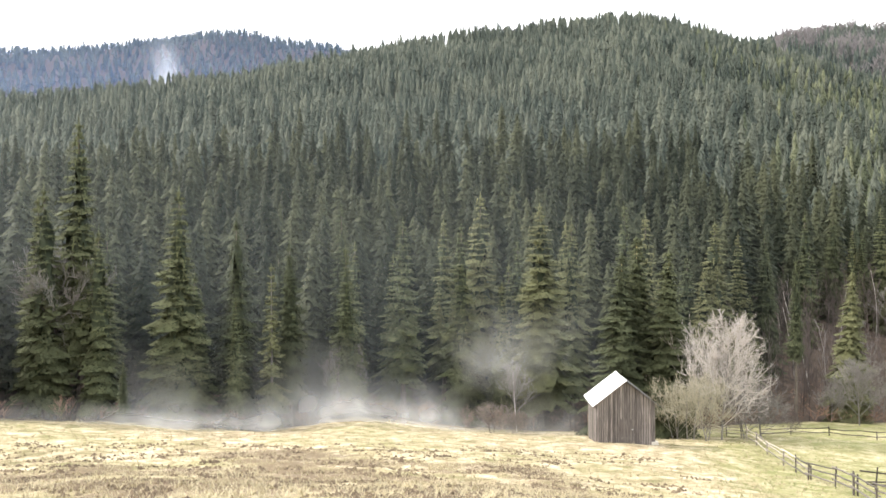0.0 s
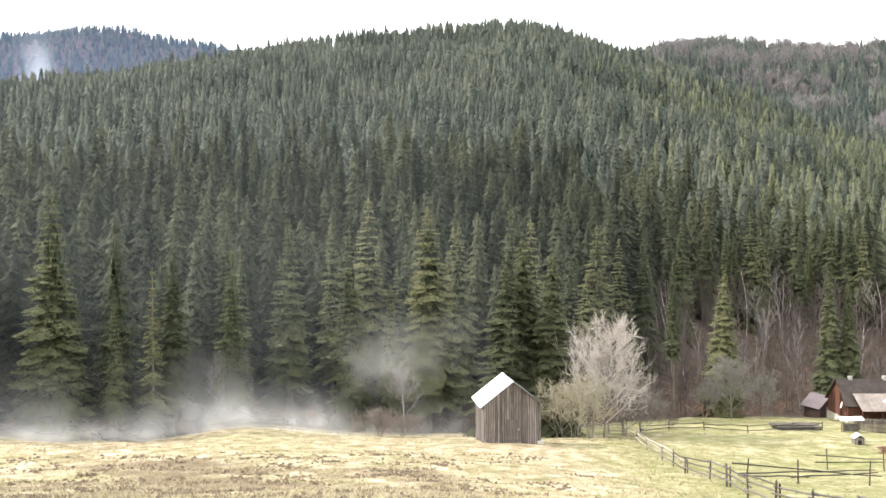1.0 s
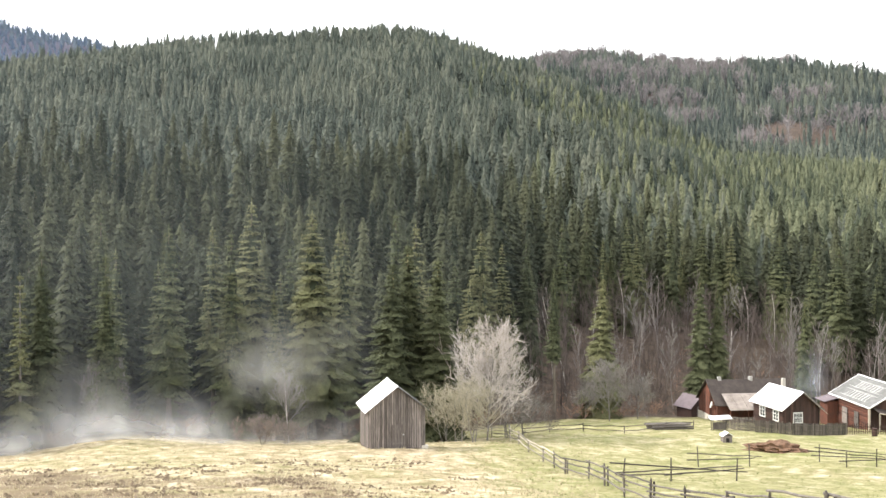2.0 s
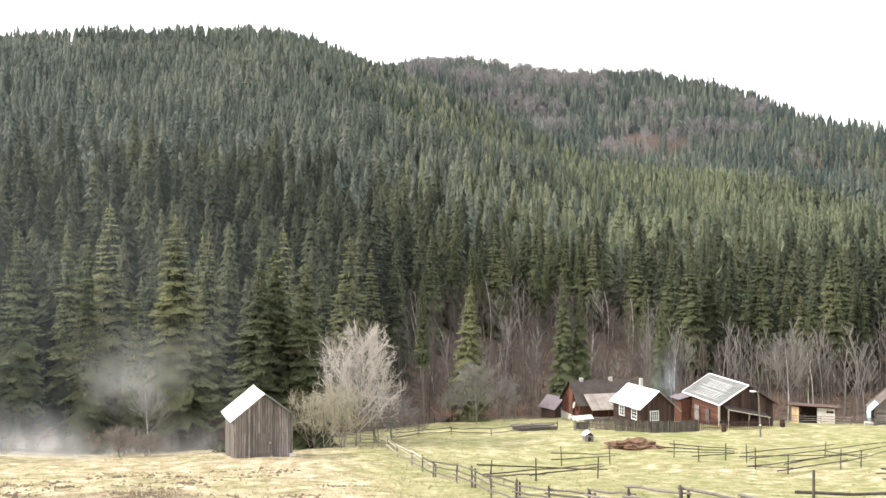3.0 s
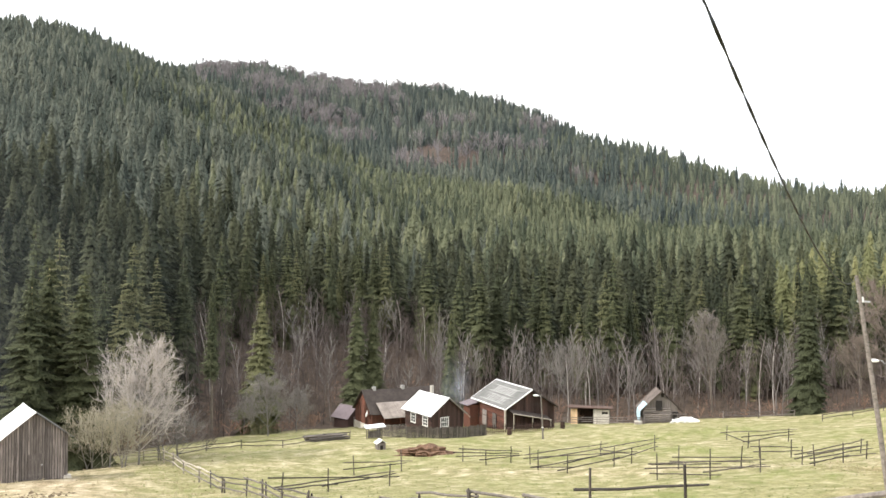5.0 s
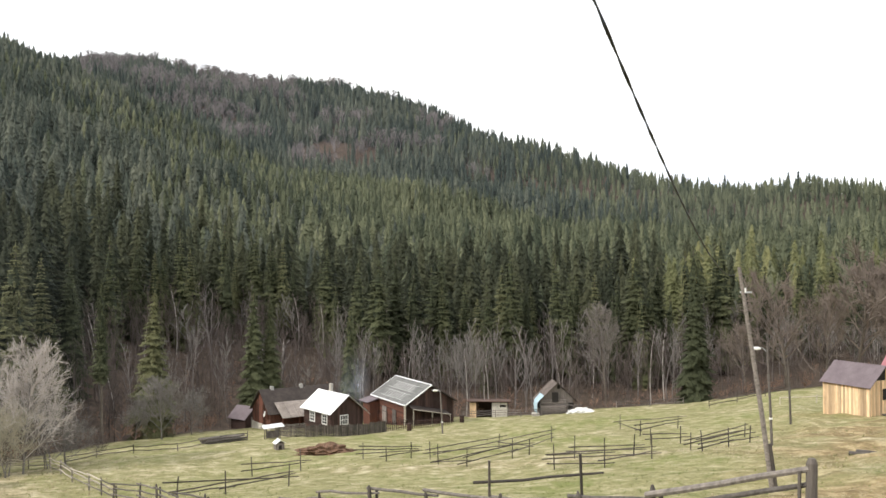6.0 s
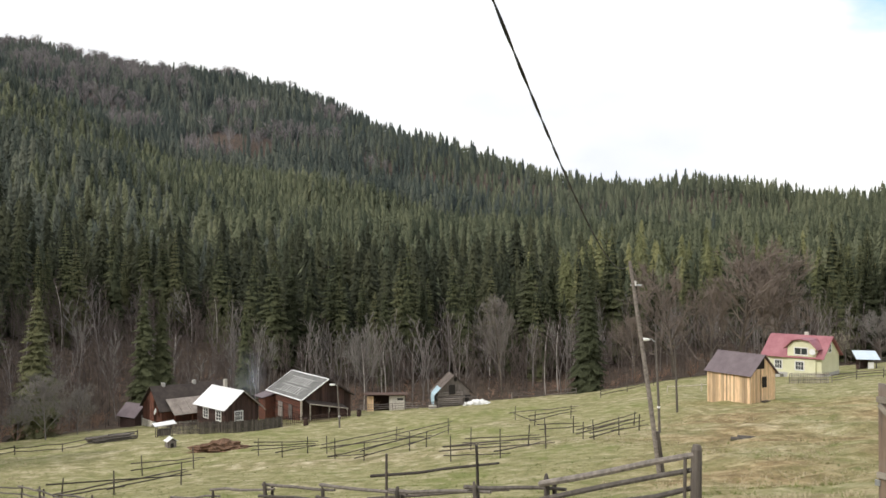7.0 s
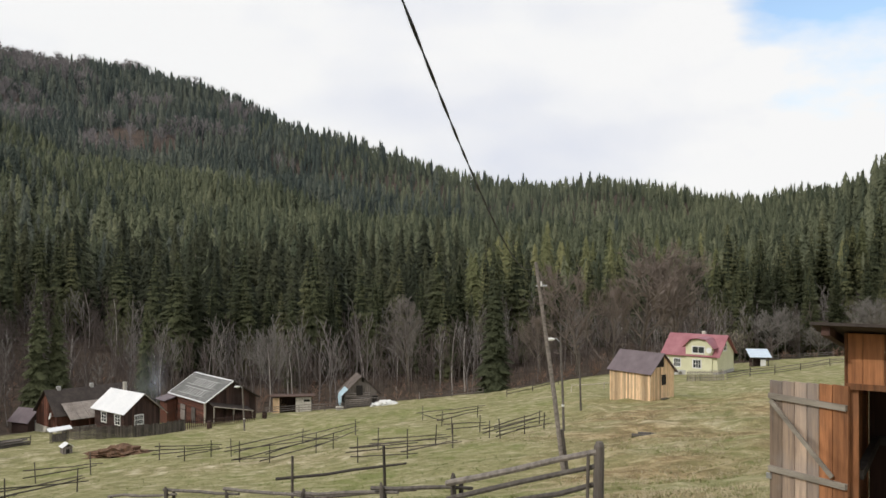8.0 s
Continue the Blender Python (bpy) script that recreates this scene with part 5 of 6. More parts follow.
paling_fence([(31.3, 104.0), (33.2, 98.5)], 1.4, 0.17, POST, "dark grey board fence round the farmyard")
paling_fence([(33.2, 98.0), (35.2, 98.5), (38.2, 102.0)], 1.25, 0.15, POST, "dark grey board fence in front of the cottage", 0.13)
paling_fence([(38.2, 102.0), (40.8, 107.0), (42.4, 109.0)], 1.1, 0.3, BROWN_BOARD, "dark paling fence in front of the barn")
paling_fence([(69.0, 118.0), (71.2, 116.0)], 1.35, 0.22, GREY_BOARD, "grey paling fence in front of the yellow house")


def low_rails(points, label, heights=(0.35, 0.75), mat=None, tall=1.0, name="rail_fence"):
    ob = thing(name, Matrix(), label, "fence")
    feet = [spot(a, r) for a, r in points]
    for p in feet:
        part("post", one_rod([p - Vector((0, 0, 0.2)), p + Vector((random.gauss(0, 0.04), random.gauss(0, 0.04), tall * random.uniform(0.9, 1.1)))], 0.05, 6), mat or POST, ob)
    for p, q in zip(feet, feet[1:]):
        for h in heights:
            part("rail", one_rod(wobble(p + Vector((0, 0, h + random.uniform(-0.08, 0.08))), q + Vector((0, 0, h + random.uniform(-0.08, 0.08))), 3, 0.03), 0.045, 5), mat or RAIL, ob)


low_rails([(16.2, 92), (17.3, 90), (18.4, 87.5)], "sun-bleached rail fence beside the bare tree", (0.3, 0.6, 0.9), PALE_RAIL)
low_rails([(19.2, 89), (20.9, 92), (23.0, 94), (25.5, 92), (28.0, 97), (29.6, 100)], "old dark rail fence along the brook", (0.3, 0.65), POST, 0.85)
low_rails([(71.3, 116.5), (72.6, 120), (74.0, 126), (75.4, 132), (77.0, 138), (79, 142)], "grey rail fence climbing the meadow", (0.3, 0.6, 0.9), RAIL, 1.1)
low_rails([(62.0, 112), (64.0, 110), (66.5, 108)], "pale rail fence behind the hut", (0.8,), PALE_RAIL, 0.9)
low_rails([(58.0, 118), (59.6, 122), (61.2, 128), (62.6, 134)], "dark rail fence at the foot of the wood", (0.4, 0.8), POST, 1.1)
low_rails([(43.0, 121), (45.0, 122), (46.6, 122), (47.9, 121.5)], "grey rail fence between the shacks", (0.3, 0.6, 0.9), GREY_BOARD, 1.0)
low_rails([(52.5, 124), (54.5, 124), (56.5, 126)], "old rail fence above the meadow", (0.4, 0.8), GREY_BOARD, 1.0)
low_rails([(72.9, 165), (74.2, 172), (75.6, 178), (77.2, 182)], "rail fence below the wood", (0.3, 0.6, 0.9), GREY_BOARD, 1.1)


def tall_pole(az, r, tall, lean, thick, name, label, category, mat=POST):
    p = spot(az, r)
    ob = thing(name, Matrix.Translation(p), label, category)
    right = Vector((math.cos(radians(az)), -math.sin(radians(az)), 0))
    top = right * lean + Vector((0, 0, tall))
    part("shaft", one_rod([Vector((0, 0, -0.5)), top * 0.35, top * 0.7, top], [thick, thick * 0.9, thick * 0.78, thick * 0.66], 9), mat, ob)
    return ob, p, top, right


ob, pole_foot, pole_top, side_way = tall_pole(61.6, 45.2, 10.3, -1.43, 0.125, "utility_pole", "leaning grey wooden utility pole with a cable", "utility pole", RAIL)
part("crossbar", one_rod([pole_top * 0.885 - side_way * 0.15, pole_top * 0.885 + side_way * 0.4], 0.05), STEEL, ob)
part("insulator", one_rod([pole_top * 0.885 + side_way * 0.1, pole_top * 0.885 + side_way * 0.1 + Vector((0, 0, 0.22))], [0.06, 0.04], 8), WHITE_PAINT, ob, "white porcelain insulator")
part("footing", one_rod([pole_top * 0.0 + side_way * 0.12, pole_top * 0.2 + side_way * 0.14], 0.09, 8), POST, ob, "dark wooden stub bound to the pole")


def street_lamp(az, r, tall, arm, label):
    ob, p, top, way = tall_pole(az, r, tall, -0.25, 0.10, "street_lamp", label, "street lamp", RAIL)
    b = top * 0.93
    part("arm", one_rod([b, b - way * arm * 0.6 + Vector((0, 0, 0.32)), b - way * arm + Vector((0, 0, 0.28))], 0.03), STEEL, ob)
    e = b - way * arm + Vector((0, 0, 0.26))
    head = part("lamp_head", one_rod([e + way * 0.1, e - way * 0.1, e - way * 0.38, e - way * 0.5], [0.06, 0.12, 0.11, 0.05], 8), WHITE_PAINT, ob, "white lamp head")
    part("band", one_rod([top * 0.26, top * 0.28], 0.115, 8), WHITE_PAINT, ob)


street_lamp(61.55, 67.0, 6.9, 0.55, "wooden street lamp post with a white lamp head")
street_lamp(41.7, 97.5, 4.7, 0.35, "short street lamp post beside the farmyard")
ob, _, top, way = tall_pole(62.6, 83.7, 5.6, -0.2, 0.10, "utility_pole", "thin wooden utility pole on the meadow", "utility pole", POST)
part("crossbar", one_rod([top * 0.9 - way * 0.3, top * 0.9 + way * 0.3], 0.04), POST, ob)


def overhead_cable():
    """Twisted pair from the pole's top, past the camera and over it."""
    start = pole_foot + pole_top - Vector((0, 0, 0.1))
    a, e, d = radians(51.4), radians(15.45), 7.2
    near = Vector((math.sin(a) * math.cos(e) * d, math.cos(a) * math.cos(e) * d, 1.6 + math.sin(e) * d))
    end = near + (near - start).normalized() * 9
    ob = thing("power_cable", Matrix(), "black twisted power cable overhead", "cable")
    n = 330
    for strand in (0, 1):
        pts = []
        for k in range(n + 1):
            u = k / n
            p = start.lerp(end, u)
            span = (near - start).length / (end - start).length
            p.z -= 3.9 * u * (span - u) / span ** 2 if u < span else 0
            turn = u * 150 + strand * math.pi
            s = Vector((p.y, -p.x, 0)).normalized()
            pts.append(p + 0.008 * (s * math.cos(turn) + Vector((0, 0, math.sin(turn)))))
        part("strand", one_rod(pts, 0.0085, 5), CABLE, ob)


overhead_cable()


# ---- small things about the yard and meadow ----
def lumpy_heap(az, r, a, b, h, name, label, category, mat, seed=0):
    g = np.random.default_rng(seed)
    bm = bmesh.new()
    bmesh.ops.create_icosphere(bm, subdivisions=4, radius=1)
    for v in bm.verts:
        k = 1 + 0.40 * noise.noise(v.co * 1.8 + Vector((seed, 0, 0))) + 0.34 * noise.noise(v.co * 5) + 0.30 * noise.noise(v.co * 13)
        v.co = Vector((v.co.x * a * k, v.co.y * b * k, max(v.co.z, -0.2) * h * k * (1 - 0.4 * abs(v.co.x) ** 2)))
    ob = part(name, bm, mat)
    ob.matrix_basis = corner_pose(az, r, az)
    return tagged(ob, label, category)


lumpy_heap(34.3, 82.0, 2.6, 1.2, 0.75, "manure_mound", "brown heap of manure and straw on the meadow", "heap", DUNG, 3)


lumpy_heap(50.5, 121.0, 1.5, 0.7, 0.55, "covered_pile", "low pile under white plastic sheeting at the meadow's edge", "pile", WHITE_PAINT, 5)
lumpy_heap(49.7, 121.5, 0.5, 0.4, 0.4, "covered_pile", "small pile under white plastic sheeting at the meadow's edge", "pile", WHITE_PAINT, 8)


def kennel():
    ob = thing("kennel", corner_pose(31.35, 87.3, 15.0), "small white-roofed wooden kennel on the grass", "kennel")
    part("wall", boxes((0, 0.8, 0, 0.9, -0.2, 0.6)), GREY_BOARD, ob)
    for s in (0, 1):
        bm = bmesh.new()
        x0, x1 = (-0.12, 0.4) if s == 0 else (0.92, 0.4)
        slab(bm, [(x0, -0.1, 0.55), (x1, -0.1, 0.9), (x1, 1.0, 0.9), (x0, 1.0, 0.55)], 0.04)
        bmesh.ops.recalc_face_normals(bm, faces=bm.faces)
        part("roof_slope", bm, WHITE_METAL, ob)
    part("entrance", boxes((0.25, 0.55, -0.012, -0.004, 0.0, 0.4)), UNLIT_INSIDE, ob)


def covered_rack():
    ob = thing("feed_shelter", corner_pose(30.75, 98.5, 20.0), "low wooden shelter with a white sheet roof", "shelter")
    for x in (0, 1.5):
        for y in (0, 0.9):
            part("post", one_rod([(x, y, -0.3), (x, y, 1.15)], 0.05), POST, ob)
    part("crate", boxes((0.1, 1.4, 0.1, 0.8, 0.1, 0.75)), GREY_BOARD, ob)
    bm = bmesh.new()
    slab(bm, [(-0.3, -0.3, 1.2), (1.9, -0.3, 1.35), (1.9, 1.2, 1.45), (-0.3, 1.2, 1.3)], 0.06)
    bmesh.ops.recalc_face_normals(bm, faces=bm.faces)
    part("roof", bm, WHITE_METAL, ob)


def timber_pile(az, r, heading, n, length, thick, label, mat):
    ob = thing("timber_pile", corner_pose(az, r, heading), label, "timber")
    for k in range(n):
        row, col = divmod(k, 4)
        x, z = col * thick * 2.1 + random.uniform(-0.05, 0.05), thick + row * thick * 1.8
        s = random.uniform(-0.4, 0.4)
        part("pole", one_rod(wobble((x, s, z), (x + random.uniform(-0.1, 0.1), length + s, z), 3, 0.02), [thick, thick * 0.95, thick * 0.9, thick * 0.8], 7), mat, ob)


kennel()
covered_rack()
timber_pile(26.9, 97.0, 100.0, 11, 4.2, 0.12, "stacked grey timber poles on the grass", RAIL)
timber_pile(65.9, 61.0, 150.0, 4, 1.9, 0.15, "few short old logs lying in the grass", POST)
for az, r in ((39.6, 101.5), (42.9, 110.5)):
    ob = thing("barrel", corner_pose(az, r, az), "old dark barrel standing on the grass", "barrel")
    part("drum", one_rod([(0, 0, -0.1), (0, 0, 0.3), (0, 0, 0.8)], [0.26, 0.3, 0.26], 12), BROWN_BOARD, ob)
    part("hoop", one_rod([(0, 0, 0.52), (0, 0, 0.58)], 0.315, 12), RUST, ob)


# ---- bare trees and brush ----
def bare_tree(seed, children=(9, 6, 5, 4), trunk_share=0.42, spread=0.8, up=0.25, length=0.42, thin=0.0045, base_r=0.020, shrink=0.55, stems=1, crook=0.12):
    """A leafless tree one metre high: arrays for trunk and for branches."""
    g = np.random.default_rng(seed)
    segs = ([], [])

    def grow(p, d, L, r, level):
        n = 4 if level == 0 else (1 if level >= len(children) else 2)
        pts = [p]
        for k in range(n):
            d = d + g.normal(0, crook * (0.5 if level == 0 else 1.0), 3)
            d[2] += up * 0.25 * (level > 0)
            d = d / np.linalg.norm(d)
            q = pts[-1] + d * L / n
            r0, r1 = r * (1 - 0.62 * k / n), r * (1 - 0.62 * (k + 1) / n)
            segs[min(level, 1)].append((pts[-1], q, max(r0, thin), max(r1, thin * 0.8)))
            pts.append(q)
        if level >= len(children):
            return
        for c in range(children[level]):
            u = trunk_share + (1 - trunk_share) * (c + g.uniform(0, 1)) / children[level] if level == 0 else g.uniform(0.25, 1.0)
            i = min(int(u * n), n - 1)
            s = pts[i] + (pts[i + 1] - pts[i]) * (u * n - i)
            a = g.uniform(0, 6.283) if level else c * 2.4 + g.uniform(-0.4, 0.4)
            side = np.array([math.cos(a), math.sin(a), 0]) if level == 0 else g.normal(0, 1, 3)
            nd = d * (0.75 if level else 0.55) + side * spread * (0.6 if level else 1.0) + np.array([0, 0, up])
            nd /= np.linalg.norm(nd)
            k = length * g.uniform(0.7, 1.15) * (1.15 - 0.75 * (u - trunk_share) / (1 - trunk_share)) if level == 0 else L * shrink * g.uniform(0.6, 1.15)
            grow(s, nd, k, r * (0.5 if level == 0 else 0.55), level + 1)

    for s in range(stems):
        d0 = np.array([g.normal(0, 0.06 + 0.1 * (stems > 1)), g.normal(0, 0.06 + 0.1 * (stems > 1)), 1.0])
        grow(np.array([g.normal(0, 0.04) * (stems > 1), g.normal(0, 0.04) * (stems > 1), 0.0]), d0 / np.linalg.norm(d0), 0.82 * g.uniform(0.85, 1.0), base_r, 0)

    def skin(rows, sides):
        v, f = [], []
        for p, q, r0, r1 in rows:
            tip = sides == 3 and r0 <= thin * 1.01
            d = q - p
            d = d / (np.linalg.norm(d) + 1e-9)
            u = np.cross(d, (0.31, 0.77, 0.55))
            u /= np.linalg.norm(u)
            w = np.cross(d, u)
            c = len(v)
            for pp, r in ((p, r0), (q, r1)):
                if tip and pp is q:
                    v.append(q)
                    continue
                for k in range(sides):
                    a = k * 6.2832 / sides
                    v.append(pp + r * (u * math.cos(a) + w * math.sin(a)))
            for k in range(sides):
                k2 = (k + 1) % sides
                f += [(c + k, c + k2, c + sides)] if tip else [(c + k, c + k2, c + sides + k2), (c + k, c + sides + k2, c + sides + k)]
        return np.array(v), np.array(f)

    return skin(segs[0], 6), skin(segs[1], 3)


def bare_thing(shape, bark, twig, m, label, group="", name="bare_tree", category="tree"):
    ob = thing(name, m, label, category, group)
    part("trunk", mesh_from("bare_trunk", *shape[0], bark, True), None, ob)
    part("crown", mesh_from("bare_branches", *shape[1], twig), None, ob)
    return ob


def at_bearing(az, r, h, wide=1.0, turn=0.0):
    p = spot(az, r)
    return placed(p.x, p.y, h, wide, turn)


# the pale tree by the barn and the bushes round it
bare_thing(bare_tree(24, (26, 10, 7, 5), 0.14, 0.9, 0.16, 0.42, 0.0011, 0.009, 0.55, 1, 0.05), GREY_TWIGS, PALE_TWIGS,
           at_bearing(17.0, 82.5, 12.4, 0.78), "large pale leafless tree beside the field barn")
for az, r, h, w, twig, lab in ((15.3, 80.5, 6.4, 0.95, YELLOW_TWIGS, "yellowish budding bush under the bare tree"),
                               (14.5, 83.0, 5.4, 1.0, YELLOW_TWIGS, "yellowish budding bush under the bare tree"),
                               (16.4, 79.5, 5.6, 1.1, YELLOW_TWIGS, "yellowish budding bush under the bare tree"),
                               (18.2, 86.0, 6.2, 1.15, GREY_TWIGS, "grey leafless bush under the bare tree"),
                               (19.2, 89.0, 4.4, 1.2, GREY_TWIGS, "grey leafless bush under the bare tree"),
                               (20.9, 96.0, 2.4, 1.0, TWIGS, "small brown leafless shrub on the meadow")):
    bare_thing(bare_tree(int(az * 10), (8, 6, 5, 3), 0.08, 0.9, 0.28, 0.5, 0.0019, 0.008, 0.6, 3, 0.18), GREY_TWIGS, twig,
               at_bearing(az, r, h, w), lab, "bushes round the bare tree", "bush", "bush")
for az, r, h, w in ((24.6, 107.0, 8.6, 0.95), (26.3, 113.0, 6.2, 1.05), (23.1, 112.0, 5.6, 1.05)):
    bare_thing(bare_tree(int(az * 7), (20, 9, 6, 4), 0.16, 0.85, 0.22, 0.38, 0.0017, 0.009, 0.56, 1, 0.08), GREY_TWIGS, GREY_TWIGS,
               at_bearing(az, r, h, w), "round grey leafless tree at the edge of the meadow", "round grey trees")
for az, r, h, w in ((3.0, 80.5, 3.0, 1.25), (4.4, 81.5, 2.4, 1.3)):
    bare_thing(bare_tree(int(az * 31), (9, 6, 5, 3), 0.08, 0.9, 0.28, 0.5, 0.0030, 0.010, 0.6, 3, 0.18), BARK, BROWN_TWIGS,
               at_bearing(az, r, h, w), "pale brown leafless bush in the steam", "bushes in the steam", "bush", "bush")
# other single trees
for seed, az, r, h, w, bark, twig, lab in (
                (12, 4.6, 88, 8.0, 0.8, PALE_BARK, GREY_TWIGS, "thin pale leafless tree in the mist"),
        (13, -7.0, 90, 9.0, 0.45, PALE_BARK, GREY_TWIGS, "thin pale leafless tree before the spruces"),
        (14, -5.6, 91, 8.5, 0.45, PALE_BARK, GREY_TWIGS, "thin pale leafless tree before the spruces"),
        (15, 43.2, 128, 12.5, 0.75, PALE_BARK, GREY_TWIGS, "crooked pale leafless tree behind the shacks"),
        (16, 51.9, 134, 17.4, 0.78, BARK, STEM_BARK, "tall leafless tree with a rounded pale crown"),
        (17, 64.5, 152, 17.5, 0.85, BARK, BROWN_TWIGS, "broad brown leafless tree behind the hut"),
        (18, 67.5, 160, 19.0, 0.8, BARK, BROWN_TWIGS, "broad brown leafless tree behind the hut"),
        (19, 60.2, 145, 13.0, 0.85, BARK, BROWN_TWIGS, "broad brown leafless tree behind the hut"),
        (20, 74.6, 190, 12.0, 0.95, BARK, GREY_TWIGS, "rounded grey leafless tree below the wood"),
        (22, 79.5, 188, 12.0, 0.95, BARK, GREY_TWIGS, "rounded grey leafless tree below the wood")):
    bare_thing(bare_tree(seed, (14, 8, 7, 4), 0.30, 0.8, 0.25, 0.34, 0.0013, 0.010, 0.55), bark, twig, at_bearing(az, r, h, w), lab)

bare_thing(bare_tree(11, (18, 9, 7, 4), 0.45, 0.9, 0.2, 0.32, 0.0011, 0.010, 0.55, 1, 0.06), BARK, GREY_TWIGS,
           at_bearing(-23.2, 88, 19.2, 0.8), "tall grey leafless tree between the spruces")

# the leafless thicket between meadow and spruces
THIN = [bare_tree(30 + k, (11, 6, 5), 0.34, 0.6, 0.40, 0.22, 0.0017, 0.0070, 0.52) for k in range(5)]
BUSHY = [bare_tree(40 + k, (9, 6, 5), 0.12, 0.75, 0.35, 0.38, 0.0024, 0.007, 0.58, 2, 0.16) for k in range(4)]


def build_thicket():
    x, y, a, r = plan_points(4.4, 80, 240, 13, 84)
    back = r - np.interp(a, BEAR, EDGE_R)
    ok = (back > 5) & (back < spruce_start(a) + 12)
    idx = np.nonzero(ok)[0]
    rng.shuffle(idx)
    made = {}
    for n, k in enumerate(idx[:210]):
        front = back[k] < 13
        kind = int(rng.integers(0, 4)) + (10 if front or rng.random() < 0.3 else 0)
        h = rng.uniform(5.0, 8.5) if kind >= 10 else rng.uniform(10.0, 15.5)
        m = placed(x[k], y[k], float(h), float(rng.uniform(0.85, 1.2)), float(rng.uniform(0, 6.28)))
        if kind in made:
            again(made[kind], m)
        elif kind >= 10:
            made[kind] = bare_thing(BUSHY[kind - 10], BARK, TWIGS, m, "leafless brown alder bush below the spruces", "leafless thicket", "bush", "bush")
        else:
            made[kind] = bare_thing(THIN[kind], PALE_BARK if kind % 2 else BARK, TWIGS if kind % 2 else GREY_TWIGS, m, "thin leafless tree below the spruces", "leafless thicket")
    # the rest of the thicket, deeper in
    light = [joined_shapes(*bare_tree(130 + k, (10, 5), 0.3, 0.6, 0.45, 0.22, 0.0016, 0.0055, 0.55)) for k in range(5)]
    tx, ty, ta, tr = plan_points(2.9, 80, 240, 13, 84)
    tb = tr - np.interp(ta, BEAR, EDGE_R)
    ok = (tb > 8) & (tb < spruce_start(ta) + 16) & (rng.random(len(tx)) < 0.8)
    pale = rng.random(len(tx)) < 0.30 * np.clip((ta - 30) / 12, 0.25, 1)
    for pick, mat, low, lab in ((ok & ~pale, TWIGS, 8, "dense leafless brown thicket below the spruces"), (ok & pale, STEM_BARK, 11, "pale slender leafless stems in the thicket")):
        stand_of("leafless_thicket", light, tx[pick], ty[pick], rng.uniform(low, low + 6.5, pick.sum()), rng.uniform(0.8, 1.2, pick.sum()), mat, lab, smooth=False)
    # low brush along the whole foot of the wood
    bx, by, ba, br_ = plan_points(2.5, 60, 240, -33, 84)
    bk = br_ - np.interp(ba, BEAR, EDGE_R)
    ok = (bk > 0.5) & (bk < 12 + 0.5 * spruce_start(ba)) & (rng.random(len(bx)) < 0.5)
    small = [s[1] for s in (bare_tree(70 + k, (6, 4), 0.05, 0.8, 0.4, 0.6, 0.009, 0.012, 0.6, 2, 0.2) for k in range(4))]
    stand_of("brush", small, bx[ok], by[ok], rng.uniform(0.7, 2.4, ok.sum()), rng.uniform(1.0, 1.8, ok.sum()), LEAF_LITTER, "reddish brown brush and bracken at the foot of the wood", 0.1, False)
    # leafless trees and red-brown brush on the back hill
    cx, cy, ca, cr = plan_points(8, 600, 1010, 17, 46)
    ok = (bare_clearing(cx, cy, ca, cr) & (rng.random(len(cr)) < 0.14)) | birch_ground(cx, cy, ca, cr)
    birch = [joined_shapes(*bare_tree(90 + k, (13, 7), 0.42, 0.7, 0.32, 0.30, 0.0080, 0.010, 0.6)) for k in range(4)]
    stand_of("bare_birches", birch, cx[ok], cy[ok], rng.uniform(16, 27, ok.sum()), rng.uniform(0.9, 1.3, ok.sum()), HILL_TWIGS, "pale leafless birches on the back hill", smooth=False)
    sx, sy, sa, sr = plan_points(4.2, 600, 800, 31, 39)
    ok = bare_clearing(sx, sy, sa, sr)
    stand_of("hill_brush", small, sx[ok], sy[ok], rng.uniform(0.8, 2.2, ok.sum()), rng.uniform(1.2, 2.2, ok.sum()), LEAF_LITTER, "reddish brown brush on the thin ground of the hill", 0.1, False)
    sx, sy, sa, sr = plan_points(12, 600, 800, 31, 39)
    ok = bare_clearing(sx, sy, sa, sr) & (rng.random(len(sx)) < 0.3)
    stand_of("clearing_spruces", TINY_CROWNS, sx[ok], sy[ok], rng.uniform(10, 24, ok.sum()), rng.uniform(0.8, 1.1, ok.sum()), NEEDLES_FAR, "scattered spruces on the thin ground")


build_thicket()

# single spruces that stand out
LONE = [full_spruce(200 + k, 0.150, 0.03, 56, 11, 4, 0.34, 0.9, 1.25) for k in range(2)]
SLIM = full_spruce(210, 0.068, 0.42, 40, 8, 4)
lone = [spruce_kind(LONE[0], "tall free-standing spruce with a full crown", at_bearing(11.1, 85, 17.3, 1.6), "lone spruces"),
        spruce_kind(LONE[1], "tall free-standing spruce with a full crown", at_bearing(12.0, 87, 19.3, 1.45), "lone spruces")]
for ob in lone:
    ob.children[1].data.materials[0] = NEEDLES_OLIVE_LIT
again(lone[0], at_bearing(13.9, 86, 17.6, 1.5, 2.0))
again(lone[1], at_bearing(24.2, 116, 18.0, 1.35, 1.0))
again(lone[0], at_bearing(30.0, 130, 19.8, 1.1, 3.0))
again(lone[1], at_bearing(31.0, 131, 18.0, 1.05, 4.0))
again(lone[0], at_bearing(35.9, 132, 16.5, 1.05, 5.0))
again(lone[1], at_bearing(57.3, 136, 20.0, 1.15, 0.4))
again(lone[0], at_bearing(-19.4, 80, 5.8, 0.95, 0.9))
